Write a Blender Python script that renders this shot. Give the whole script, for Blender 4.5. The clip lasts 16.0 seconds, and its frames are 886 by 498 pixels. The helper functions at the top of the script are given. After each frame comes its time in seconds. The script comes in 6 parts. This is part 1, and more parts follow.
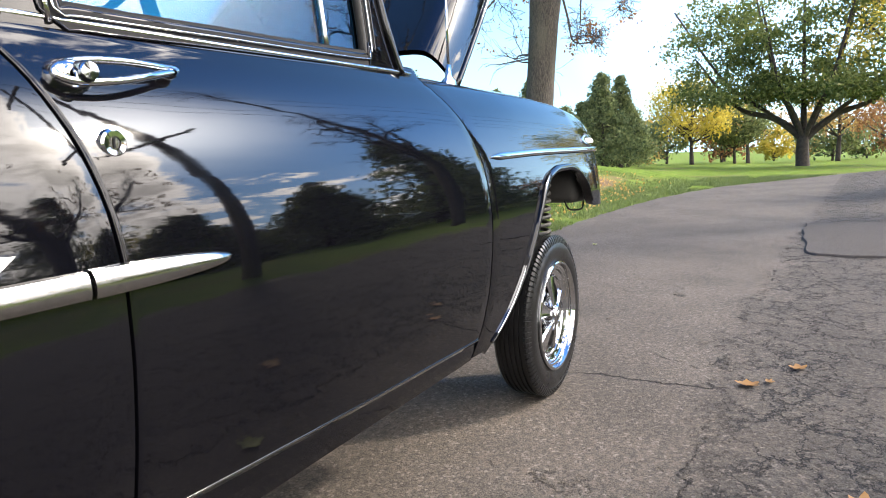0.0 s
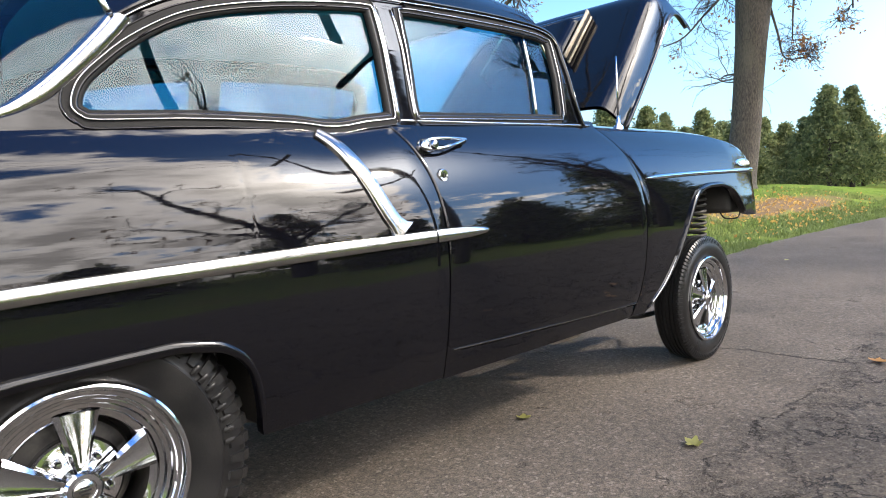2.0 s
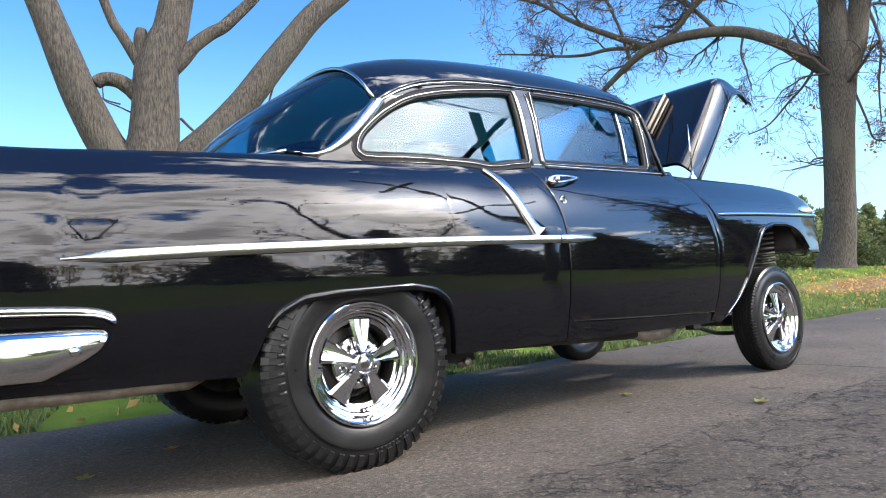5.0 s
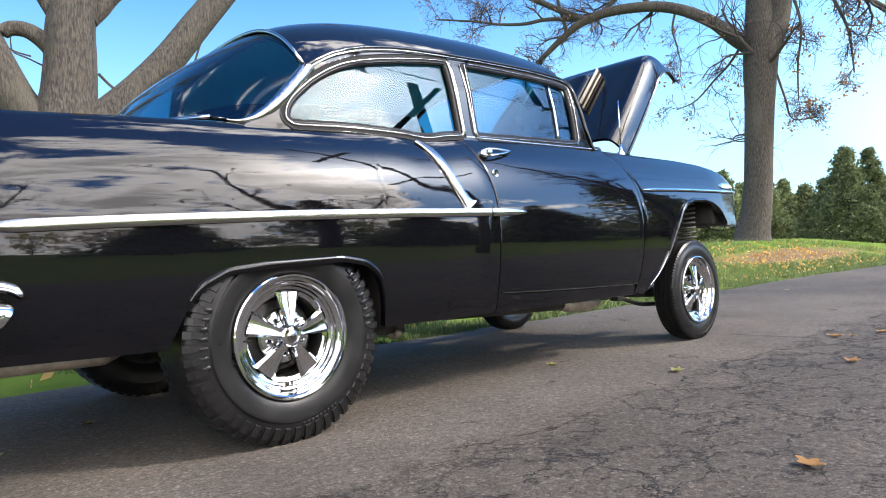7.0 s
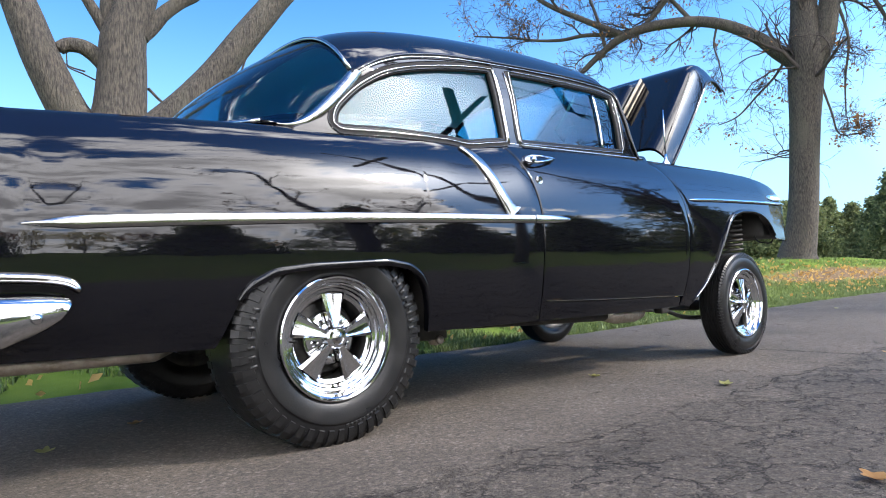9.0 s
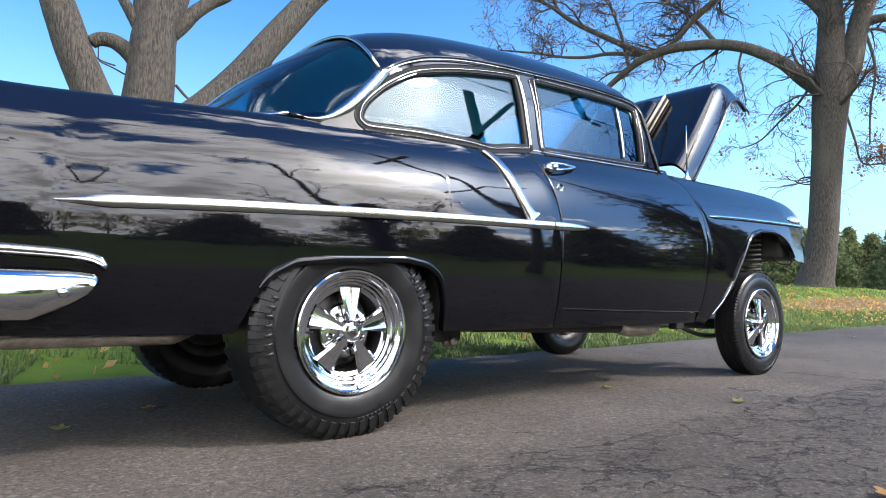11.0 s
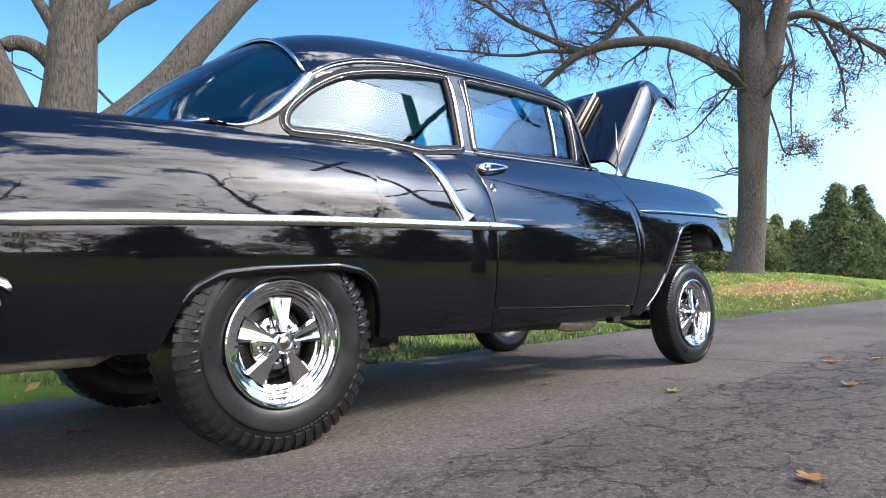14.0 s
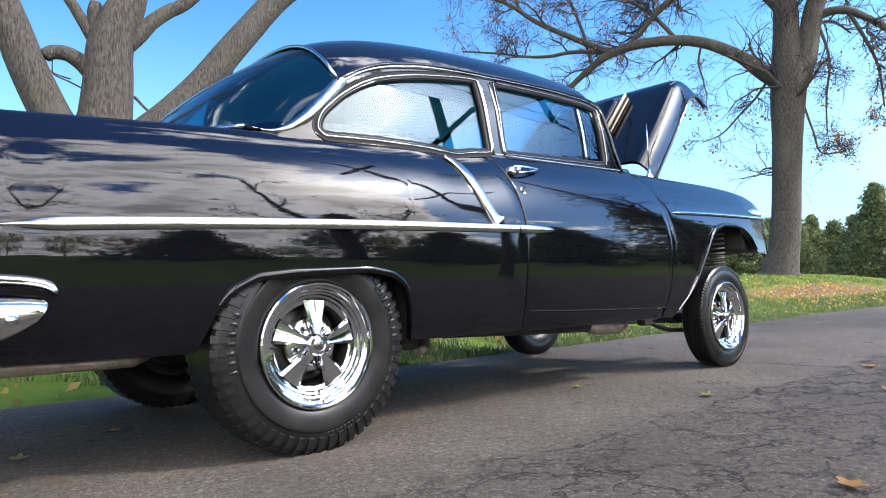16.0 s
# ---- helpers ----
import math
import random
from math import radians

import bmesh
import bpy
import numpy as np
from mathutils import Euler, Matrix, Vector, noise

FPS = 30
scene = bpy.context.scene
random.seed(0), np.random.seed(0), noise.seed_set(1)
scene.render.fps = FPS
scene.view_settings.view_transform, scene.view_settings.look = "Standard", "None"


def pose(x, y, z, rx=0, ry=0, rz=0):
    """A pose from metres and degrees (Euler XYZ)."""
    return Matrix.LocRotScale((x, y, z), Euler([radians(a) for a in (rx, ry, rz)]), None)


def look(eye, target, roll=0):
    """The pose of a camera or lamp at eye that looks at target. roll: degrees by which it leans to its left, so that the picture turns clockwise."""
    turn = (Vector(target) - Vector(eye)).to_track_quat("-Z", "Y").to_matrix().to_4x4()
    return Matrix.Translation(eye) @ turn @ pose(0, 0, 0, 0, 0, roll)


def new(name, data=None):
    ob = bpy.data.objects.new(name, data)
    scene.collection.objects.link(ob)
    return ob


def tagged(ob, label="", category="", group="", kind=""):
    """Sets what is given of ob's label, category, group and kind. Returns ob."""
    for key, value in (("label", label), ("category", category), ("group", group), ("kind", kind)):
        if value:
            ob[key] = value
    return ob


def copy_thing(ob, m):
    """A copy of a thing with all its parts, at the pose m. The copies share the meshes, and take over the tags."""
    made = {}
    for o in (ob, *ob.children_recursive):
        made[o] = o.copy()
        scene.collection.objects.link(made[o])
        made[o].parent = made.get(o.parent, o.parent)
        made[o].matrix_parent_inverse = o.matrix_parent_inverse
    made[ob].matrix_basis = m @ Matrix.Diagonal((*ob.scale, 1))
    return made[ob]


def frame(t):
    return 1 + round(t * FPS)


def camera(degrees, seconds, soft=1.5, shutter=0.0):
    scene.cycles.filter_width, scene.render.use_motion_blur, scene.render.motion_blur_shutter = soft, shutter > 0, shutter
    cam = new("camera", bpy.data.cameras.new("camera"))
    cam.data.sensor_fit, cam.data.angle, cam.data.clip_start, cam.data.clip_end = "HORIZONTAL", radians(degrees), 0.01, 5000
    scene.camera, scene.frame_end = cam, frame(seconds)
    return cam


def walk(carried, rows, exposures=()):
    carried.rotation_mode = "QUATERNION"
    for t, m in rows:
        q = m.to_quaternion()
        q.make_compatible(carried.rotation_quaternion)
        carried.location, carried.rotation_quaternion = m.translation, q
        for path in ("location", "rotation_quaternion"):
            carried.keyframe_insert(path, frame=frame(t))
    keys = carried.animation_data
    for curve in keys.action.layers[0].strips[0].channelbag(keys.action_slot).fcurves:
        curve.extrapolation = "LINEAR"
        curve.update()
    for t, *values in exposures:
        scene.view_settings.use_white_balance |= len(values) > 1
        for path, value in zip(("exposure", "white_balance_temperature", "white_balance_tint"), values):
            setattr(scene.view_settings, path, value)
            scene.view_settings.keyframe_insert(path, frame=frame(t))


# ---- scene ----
cam = camera(68.3, 16.0, 1.0)

# path: seconds, eye, target, roll
PATH = [
    (0, (0.492, -1.688, 0.946), (2.23, -0.738, 0.674), -2.3),
    (0.5, (0.288, -1.689, 0.953), (2.004, -0.695, 0.695), -2.9),
    (1, (0.03, -1.839, 0.954), (1.654, -0.694, 0.719), -2.0),
    (1.5, (-0.122, -2.064, 0.96), (1.358, -0.731, 0.775), -2.8),
    (2, (-0.35, -2.316, 0.927), (1.033, -0.881, 0.761), -3.4),
    (2.5, (-0.593, -2.553, 0.893), (0.764, -1.093, 0.721), -4.4),
    (3, (-0.752, -2.744, 0.785), (0.423, -1.128, 0.693), -5.5),
    (3.5, (-0.919, -2.814, 0.65), (0.28, -1.22, 0.795), -3.4),
    (3.7, (-0.982, -2.844, 0.626), (0.195, -1.234, 0.781), -4.0),
    (5.8, (-1.156, -2.888, 0.575), (0.093, -1.331, 0.698), -3.4),
    (6, (-1.149, -2.876, 0.575), (0.131, -1.341, 0.651), -3.2),
    (6.5, (-1.13, -2.893, 0.585), (0.195, -1.396, 0.653), -3.0),
    (7, (-1.126, -2.891, 0.6), (0.219, -1.412, 0.634), -3.3),
    (7.5, (-1.128, -2.882, 0.593), (0.242, -1.424, 0.582), -3.0),
    (8, (-1.124, -2.877, 0.576), (0.225, -1.401, 0.624), -3.1),
    (8.5, (-1.132, -2.868, 0.552), (0.186, -1.366, 0.632), -1.7),
    (9, (-1.148, -2.857, 0.557), (0.118, -1.311, 0.647), -2.6),
    (9.2, (-1.154, -2.854, 0.555), (0.065, -1.271, 0.655), -3.3),
    (11.3, (-1.173, -2.854, 0.506), (0.074, -1.295, 0.636), 0.8),
    (11.5, (-1.163, -2.856, 0.504), (0.1, -1.31, 0.639), 0.8),
    (12, (-1.154, -2.862, 0.514), (0.126, -1.333, 0.669), 0.5),
    (12.5, (-1.151, -2.868, 0.526), (0.151, -1.358, 0.685), -0.3),
    (13, (-1.147, -2.868, 0.526), (0.166, -1.367, 0.677), -0.5),
    (13.5, (-1.128, -2.866, 0.53), (0.205, -1.381, 0.664), -1.4),
    (14, (-1.121, -2.866, 0.532), (0.238, -1.404, 0.653), -2.1),
    (14.5, (-1.122, -2.87, 0.539), (0.252, -1.422, 0.659), -2.0),
    (15, (-1.119, -2.869, 0.536), (0.262, -1.428, 0.661), -2.3),
    (15.5, (-1.12, -2.865, 0.534), (0.239, -1.403, 0.659), -1.9),
    (16, (-1.139, -2.866, 0.534), (0.158, -1.348, 0.665), -2.1),
]
# the clip's camera darkens and cools its picture as the sky comes into view
EXPOSE = [(0, 1.08, 6520, 13), (1.0, 1.08, 6520, 13), (2.0, 0.88, 6500, 13), (3.0, 0.78, 6430, 13), (3.7, 0.74, 6130, 13), (5.8, 0.94, 6200, 13), (7.2, 0.93, 6260, 13), (8.0, 0.74, 6180, 13), (9.2, 0.82, 5960, 13), (11.3, 0.77, 5980, 13), (12.5, 0.80, 5970, 13), (14.0, 0.88, 6080, 13), (15.0, 0.82, 6080, 13), (16.0, 0.86, 6020, 13)]
walk(cam, [(t, look(eye, target, roll)) for t, eye, target, roll in PATH], EXPOSE)

# ---- light ----
SUN = Vector((0.56, -0.60, 0.57)).normalized()
sun = new("sun", bpy.data.lights.new("sun", "SUN"))
sun.data.energy, sun.data.angle, sun.data.color = 3.2, radians(4.5), (1.0, 0.90, 0.76)
sun.matrix_world = look(SUN, (0, 0, 0))


def nodes_of(tree):
    """A short way to add nodes and links to a node tree."""
    def add(kind, ins=(), operation="", data_type="", feature="", interpolation_type="", sky=None):
        n = tree.nodes.new(kind)
        if operation:
            n.operation = operation
        if data_type:
            n.data_type = data_type
        if feature:
            n.feature = feature
        if interpolation_type:
            n.interpolation_type = interpolation_type
        if sky:
            n.sky_type, n.sun_disc = "NISHITA", False
            n.sun_elevation, n.sun_rotation, n.dust_density, n.ozone_density = sky
        for key, v in dict(ins).items():
            if isinstance(v, bpy.types.NodeSocket):
                tree.links.new(v, n.inputs[key])
            else:
                n.inputs[key].default_value = v
        return n
    return add


world = bpy.data.worlds.new("sky")
scene.world = world
world.use_nodes = True
wt = world.node_tree
wt.nodes.clear()
wa = nodes_of(wt)
sky = wa("ShaderNodeTexSky", sky=(math.asin(SUN.z), math.atan2(SUN.x, SUN.y), 0.6, 1.6))
geo = wa("ShaderNodeTexCoord")
sep = wa("ShaderNodeSeparateXYZ", {0: geo.outputs["Generated"]})
up = wa("ShaderNodeMath", {0: sep.outputs[2], 1: 0.10}, operation="ADD")
upc = wa("ShaderNodeMath", {0: up.outputs[0], 1: 0.08}, operation="MAXIMUM")
inv = wa("ShaderNodeMath", {0: 1.0, 1: upc.outputs[0]}, operation="DIVIDE")
flat = wa("ShaderNodeVectorMath", {0: geo.outputs["Generated"], "Scale": inv.outputs[0]}, operation="SCALE")
cn = wa("ShaderNodeTexNoise", {"Vector": flat.outputs[0], "Scale": 2.9, "Detail": 9.0, "Roughness": 0.62, "Distortion": 0.4})
# broken cloud stands in the half of the sky where the sun is; the far half is clear
side = wa("ShaderNodeVectorMath", {0: geo.outputs["Generated"], 1: (-0.30, -0.954, 0.35)}, operation="DOT_PRODUCT")
cover = wa("ShaderNodeMapRange", {0: side.outputs["Value"], 1: 0.53, 2: 0.64, 3: -0.40, 4: 0.095}, interpolation_type="SMOOTHSTEP")
low_z = wa("ShaderNodeMapRange", {0: sep.outputs[2], 1: 0.26, 2: 0.42, 3: 0.36, 4: 0.0}, interpolation_type="SMOOTHSTEP")
low_s = wa("ShaderNodeMapRange", {0: side.outputs["Value"], 1: 0.14, 2: 0.30, 3: 0.0, 4: 1.0}, interpolation_type="SMOOTHSTEP")
low_gap = wa("ShaderNodeMapRange", {0: side.outputs["Value"], 1: 0.53, 2: 0.64, 3: 1.0, 4: 0.0}, interpolation_type="SMOOTHSTEP")
low_c = wa("ShaderNodeMath", {0: low_z.outputs[0], 1: low_s.outputs[0]}, operation="MULTIPLY")
low_c = wa("ShaderNodeMath", {0: low_c.outputs[0], 1: low_gap.outputs[0]}, operation="MULTIPLY")
cover = wa("ShaderNodeMath", {0: cover.outputs[0], 1: low_c.outputs[0]}, operation="ADD")
high = wa("ShaderNodeMapRange", {0: sep.outputs[2], 1: 0.40, 2: 0.90, 3: 0.01, 4: -0.06}, interpolation_type="SMOOTHSTEP")
over = wa("ShaderNodeMapRange", {0: sep.outputs[2], 1: 0.60, 2: 0.80, 3: 0.0, 4: 0.36}, interpolation_type="SMOOTHSTEP")
over_s = wa("ShaderNodeMapRange", {0: side.outputs["Value"], 1: 0.53, 2: 0.64, 3: 1.0, 4: 0.0}, interpolation_type="SMOOTHSTEP")
over_c = wa("ShaderNodeMath", {0: over.outputs[0], 1: over_s.outputs[0], 2: high.outputs[0]}, operation="MULTIPLY_ADD")
cover2 = wa("ShaderNodeMath", {0: cover.outputs[0], 1: over_c.outputs[0]}, operation="ADD")
dens = wa("ShaderNodeMath", {0: cn.outputs[0], 1: cover2.outputs[0]}, operation="ADD")
mask = wa("ShaderNodeMapRange", {0: dens.outputs[0], 1: 0.462, 2: 0.552}, interpolation_type="SMOOTHSTEP")
near = wa("ShaderNodeVectorMath", {0: geo.outputs["Generated"], 1: tuple(SUN)}, operation="DOT_PRODUCT")
nearc = wa("ShaderNodeMath", {0: near.outputs["Value"], 1: 0.0}, operation="MAXIMUM")
glow = wa("ShaderNodeMath", {0: nearc.outputs[0], 1: 7.0}, operation="POWER")
glow2 = wa("ShaderNodeMath", {0: glow.outputs[0], 1: 16.0, 2: 54.0}, operation="MULTIPLY_ADD")
core = wa("ShaderNodeMath", {0: nearc.outputs[0], 1: 70.0}, operation="POWER")
thick = wa("ShaderNodeMapRange", {0: dens.outputs[0], 1: 0.54, 2: 0.72, 3: 1.0, 4: 0.42}, interpolation_type="SMOOTHSTEP")
cl0 = wa("ShaderNodeMath", {0: glow2.outputs[0], 1: thick.outputs[0]}, operation="MULTIPLY")
cloudc = wa("ShaderNodeVectorMath", {0: (1.0, 0.955, 0.895), "Scale": cl0.outputs[0]}, operation="SCALE")
blue0 = wa("ShaderNodeVectorMath", {0: sky.outputs[0], 1: (0.88, 1.60, 2.14)}, operation="MULTIPLY")
lift = wa("ShaderNodeMapRange", {0: side.outputs["Value"], 1: -0.05, 2: 0.30}, interpolation_type="SMOOTHSTEP")
lift_c = wa("ShaderNodeMix", {0: lift.outputs[0], 6: (1.0, 1.0, 1.0, 1.0), 7: (1.0, 1.20, 1.48, 1.0)}, data_type="RGBA")
blue = wa("ShaderNodeVectorMath", {0: blue0.outputs[0], 1: lift_c.outputs[2]}, operation="MULTIPLY")
# pale haze towards the horizon and towards the sun
haze = wa("ShaderNodeMapRange", {0: sep.outputs[2], 1: 0.0, 2: 0.42, 3: 0.80, 4: 0.0}, interpolation_type="SMOOTHSTEP")
warm = wa("ShaderNodeMapRange", {0: near.outputs["Value"], 1: 0.42, 2: 0.70, 3: 0.92, 4: 2.5})
hmix = wa("ShaderNodeMix", {0: lift.outputs[0], 6: (6.4, 10.2, 12.6, 1.0), 7: (7.4, 9.8, 13.0, 1.0)}, data_type="RGBA")
hcol = wa("ShaderNodeVectorMath", {0: hmix.outputs[2], "Scale": warm.outputs[0]}, operation="SCALE")
hz = wa("ShaderNodeMix", {0: haze.outputs[0], 6: blue.outputs[0], 7: hcol.outputs[0]}, data_type="RGBA")
mix = wa("ShaderNodeMix", {0: mask.outputs[0], 6: hz.outputs[2], 7: cloudc.outputs[0]}, data_type="RGBA")
aur = wa("ShaderNodeVectorMath", {0: (120.0, 112.0, 98.0), "Scale": core.outputs[0]}, operation="SCALE")
total = wa("ShaderNodeVectorMath", {0: mix.outputs[2], 1: aur.outputs[0]}, operation="ADD")
bg = wa("ShaderNodeBackground", {0: total.outputs[0], 1: 0.085})
wa("ShaderNodeOutputWorld", {0: bg.outputs[0]})

# ---- materials ----


def mat(name, base, rough=0.5, metal=0.0, **more):
    m = bpy.data.materials.new(name)
    m.use_nodes = True
    b = m.node_tree.nodes["Principled BSDF"]
    b.inputs["Base Color"].default_value = (*base, 1)
    b.inputs["Roughness"].default_value = rough
    b.inputs["Metallic"].default_value = metal
    for k, v in more.items():
        b.inputs[k.replace("_", " ")].default_value = v
    return m


def kit(m):
    return nodes_of(m.node_tree), m.node_tree.nodes["Principled BSDF"], m.node_tree.links


def vary(m, c1, c2, scale, detail=6.0, low=0.35, high=0.65, coord="Object", bump=0.0, bump_scale=None, rough=None, stretch=None, c3=None, big=None):
    """Two colours mixed by noise, a third by larger noise, and fine relief."""
    a, b, links = kit(m)
    tc = a("ShaderNodeTexCoord")
    vec = tc.outputs[coord]
    if stretch:
        vec = a("ShaderNodeMapping", {"Vector": vec, "Scale": stretch}).outputs[0]
    n = a("ShaderNodeTexNoise", {"Vector": vec, "Scale": scale, "Detail": detail, "Roughness": 0.6})
    r = a("ShaderNodeMapRange", {0: n.outputs[0], 1: low, 2: high})
    mx = a("ShaderNodeMix", {0: r.outputs[0], 6: (*c1, 1), 7: (*c2, 1)}, data_type="RGBA")
    out = mx.outputs[2]
    if c3:
        n2 = a("ShaderNodeTexNoise", {"Vector": vec, "Scale": big, "Detail": 4.0})
        r2 = a("ShaderNodeMapRange", {0: n2.outputs[0], 1: 0.52, 2: 0.74})
        out = a("ShaderNodeMix", {0: r2.outputs[0], 6: out, 7: (*c3, 1)}, data_type="RGBA").outputs[2]
    links.new(out, b.inputs["Base Color"])
    if rough:
        rr = a("ShaderNodeMapRange", {0: n.outputs[0], 1: 0.3, 2: 0.7, 3: rough[0], 4: rough[1]})
        links.new(rr.outputs[0], b.inputs["Roughness"])
    if bump:
        nb = a("ShaderNodeTexNoise", {"Vector": vec, "Scale": bump_scale or scale * 3, "Detail": 8.0, "Roughness": 0.65})
        bp = a("ShaderNodeBump", {"Strength": 1.0, "Distance": bump, "Height": nb.outputs[0]})
        links.new(bp.outputs[0], b.inputs["Normal"])
    return m


paint = mat("black_paint", (0.002, 0.002, 0.003), 0.35, 0.0, IOR=1.4, Specular_IOR_Level=0.0, Coat_Weight=1.0, Coat_Roughness=0.03, Coat_IOR=1.46)
a, b, links = kit(paint)
tc = a("ShaderNodeTexCoord")
wav = a("ShaderNodeTexNoise", {"Vector": a("ShaderNodeMapping", {"Vector": tc.outputs["Object"], "Scale": (1.0, 1.0, 2.2)}).outputs[0], "Scale": 3.2, "Detail": 2.0})
dust = a("ShaderNodeTexNoise", {"Vector": tc.outputs["Object"], "Scale": 22.0, "Detail": 5.0})
rr = a("ShaderNodeMapRange", {0: dust.outputs[0], 1: 0.4, 2: 0.8, 3: 0.028, 4: 0.055})
links.new(rr.outputs[0], b.inputs["Coat Roughness"])
fine = a("ShaderNodeTexNoise", {"Vector": a("ShaderNodeMapping", {"Vector": tc.outputs["Object"], "Scale": (0.5, 0.5, 7.0)}).outputs[0], "Scale": 5.0, "Detail": 3.0})
both_n = a("ShaderNodeMath", {0: fine.outputs[0], 1: 0.22, 2: wav.outputs[0]}, operation="MULTIPLY_ADD")
bp = a("ShaderNodeBump", {"Strength": 1.0, "Distance": 0.0009, "Height": both_n.outputs[0]})
links.new(bp.outputs[0], b.inputs["Normal"])
links.new(bp.outputs[0], b.inputs["Coat Normal"])

chrome = mat("chrome", (0.55, 0.56, 0.575), 0.05, 1.0)
a, b, links = kit(chrome)
tc = a("ShaderNodeTexCoord")
n = a("ShaderNodeTexNoise", {"Vector": tc.outputs["Object"], "Scale": 14.0, "Detail": 4.0})
links.new(a("ShaderNodeMapRange", {0: n.outputs[0], 1: 0.35, 2: 0.75, 3: 0.035, 4: 0.13}).outputs[0], b.inputs["Roughness"])
brushed = vary(mat("stainless_trim", (0.7, 0.7, 0.7), 0.2, 1.0), (0.42, 0.41, 0.395), (0.33, 0.325, 0.31), 40.0, rough=(0.08, 0.22), bump=0.0003)
rubber = vary(mat("tyre_rubber", (0.02, 0.02, 0.02), 0.45, Specular_IOR_Level=0.26), (0.005, 0.005, 0.0055), (0.010, 0.0097, 0.0094), 9.0, rough=(0.26, 0.40), bump=0.0006, bump_scale=120)
seal = mat("window_rubber", (0.012, 0.012, 0.012), 0.6, Specular_IOR_Level=0.08)
under = vary(mat("underbody_black", (0.01, 0.01, 0.01), 0.7), (0.008, 0.008, 0.008), (0.03, 0.027, 0.024), 8.0, bump=0.002)
steel = vary(mat("exhaust_steel", (0.3, 0.27, 0.24), 0.4, 0.9), (0.52, 0.48, 0.43), (0.30, 0.26, 0.21), 14.0, rough=(0.3, 0.6))
teal = vary(mat("turquoise_vinyl", (0.05, 0.5, 0.62), 0.45), (0.04, 0.46, 0.60), (0.07, 0.60, 0.72), 12.0, bump=0.00015, bump_scale=90)
cream = vary(mat("headliner_cloth", (0.6, 0.58, 0.52), 0.8), (0.58, 0.56, 0.50), (0.66, 0.64, 0.58), 30.0, bump=0.00015)
tan = vary(mat("scoop_filter_tan", (0.45, 0.38, 0.28), 0.6), (0.34, 0.29, 0.22), (0.22, 0.18, 0.13), 20.0, stretch=(1, 12, 1), bump=0.001)
drum = vary(mat("brake_drum_iron", (0.05, 0.05, 0.05), 0.5, 0.7), (0.07, 0.065, 0.06), (0.03, 0.03, 0.03), 20.0)
red = mat("red_lens", (0.45, 0.01, 0.01), 0.1)
white = mat("white_enamel", (0.8, 0.8, 0.8), 0.3)

glass = bpy.data.materials.new("window_glass")
glass.use_nodes = True
gt = glass.node_tree
gt.nodes.clear()
ga = nodes_of(gt)
lw = ga("ShaderNodeLayerWeight", {"Blend": 0.5})
p5 = ga("ShaderNodeMath", {0: lw.outputs["Facing"], 1: 4.0}, operation="POWER")
fr = ga("ShaderNodeMath", {0: p5.outputs[0], 1: 0.55, 2: 0.032}, operation="MULTIPLY_ADD")
tr = ga("ShaderNodeBsdfTransparent", {0: (0.36, 0.61, 0.69, 1)})
gl = ga("ShaderNodeBsdfGlossy", {"Color": (1, 1, 1, 1), "Roughness": 0.01})
gm = ga("ShaderNodeMixShader", {0: fr.outputs[0], 1: tr.outputs[0], 2: gl.outputs[0]})
ga("ShaderNodeOutputMaterial", {0: gm.outputs[0]})

# asphalt: warm grey aggregate, worn paler bands, cracked lane edge
asphalt = mat("asphalt", (0.09, 0.085, 0.08), 0.9, Specular_IOR_Level=0.25)
a, b, links = kit(asphalt)
tc = a("ShaderNodeTexCoord")
pos = tc.outputs["Object"]
n1 = a("ShaderNodeTexNoise", {"Vector": pos, "Scale": 130.0, "Detail": 6.0, "Roughness": 0.7})
n1b = a("ShaderNodeTexNoise", {"Vector": pos, "Scale": 38.0, "Detail": 5.0, "Roughness": 0.7})
n1m = a("ShaderNodeMath", {0: n1.outputs[0], 1: 0.55, 2: a("ShaderNodeMath", {0: n1b.outputs[0], 1: 0.45}, operation="MULTIPLY").outputs[0]}, operation="MULTIPLY_ADD")
n2 = a("ShaderNodeTexNoise", {"Vector": pos, "Scale": 1.1, "Detail": 6.0, "Roughness": 0.6})
grain = a("ShaderNodeMix", {0: a("ShaderNodeMapRange", {0: n1m.outputs[0], 1: 0.42, 2: 0.60}).outputs[0], 6: (0.041, 0.035, 0.029, 1), 7: (0.121, 0.100, 0.078, 1)}, data_type="RGBA")
stones = a("ShaderNodeTexVoronoi", {"Vector": pos, "Scale": 105.0})
stone_v = a("ShaderNodeSeparateXYZ", {0: stones.outputs["Color"]})
pale = a("ShaderNodeMapRange", {0: stone_v.outputs[0], 1: 0.86, 2: 0.98, 3: 0.0, 4: 0.30})
grain = a("ShaderNodeMix", {0: pale.outputs[0], 6: grain.outputs[2], 7: (0.30, 0.26, 0.215, 1)}, data_type="RGBA")
pit = a("ShaderNodeMapRange", {0: stone_v.outputs[1], 1: 0.10, 2: 0.22, 3: 0.68, 4: 1.0})
grain = a("ShaderNodeMix", {0: pit.outputs[0], 6: (0.035, 0.030, 0.026, 1), 7: grain.outputs[2]}, data_type="RGBA")
stain = a("ShaderNodeMapRange", {0: n2.outputs[0], 1: 0.3, 2: 0.72, 3: 0.70, 4: 1.25})
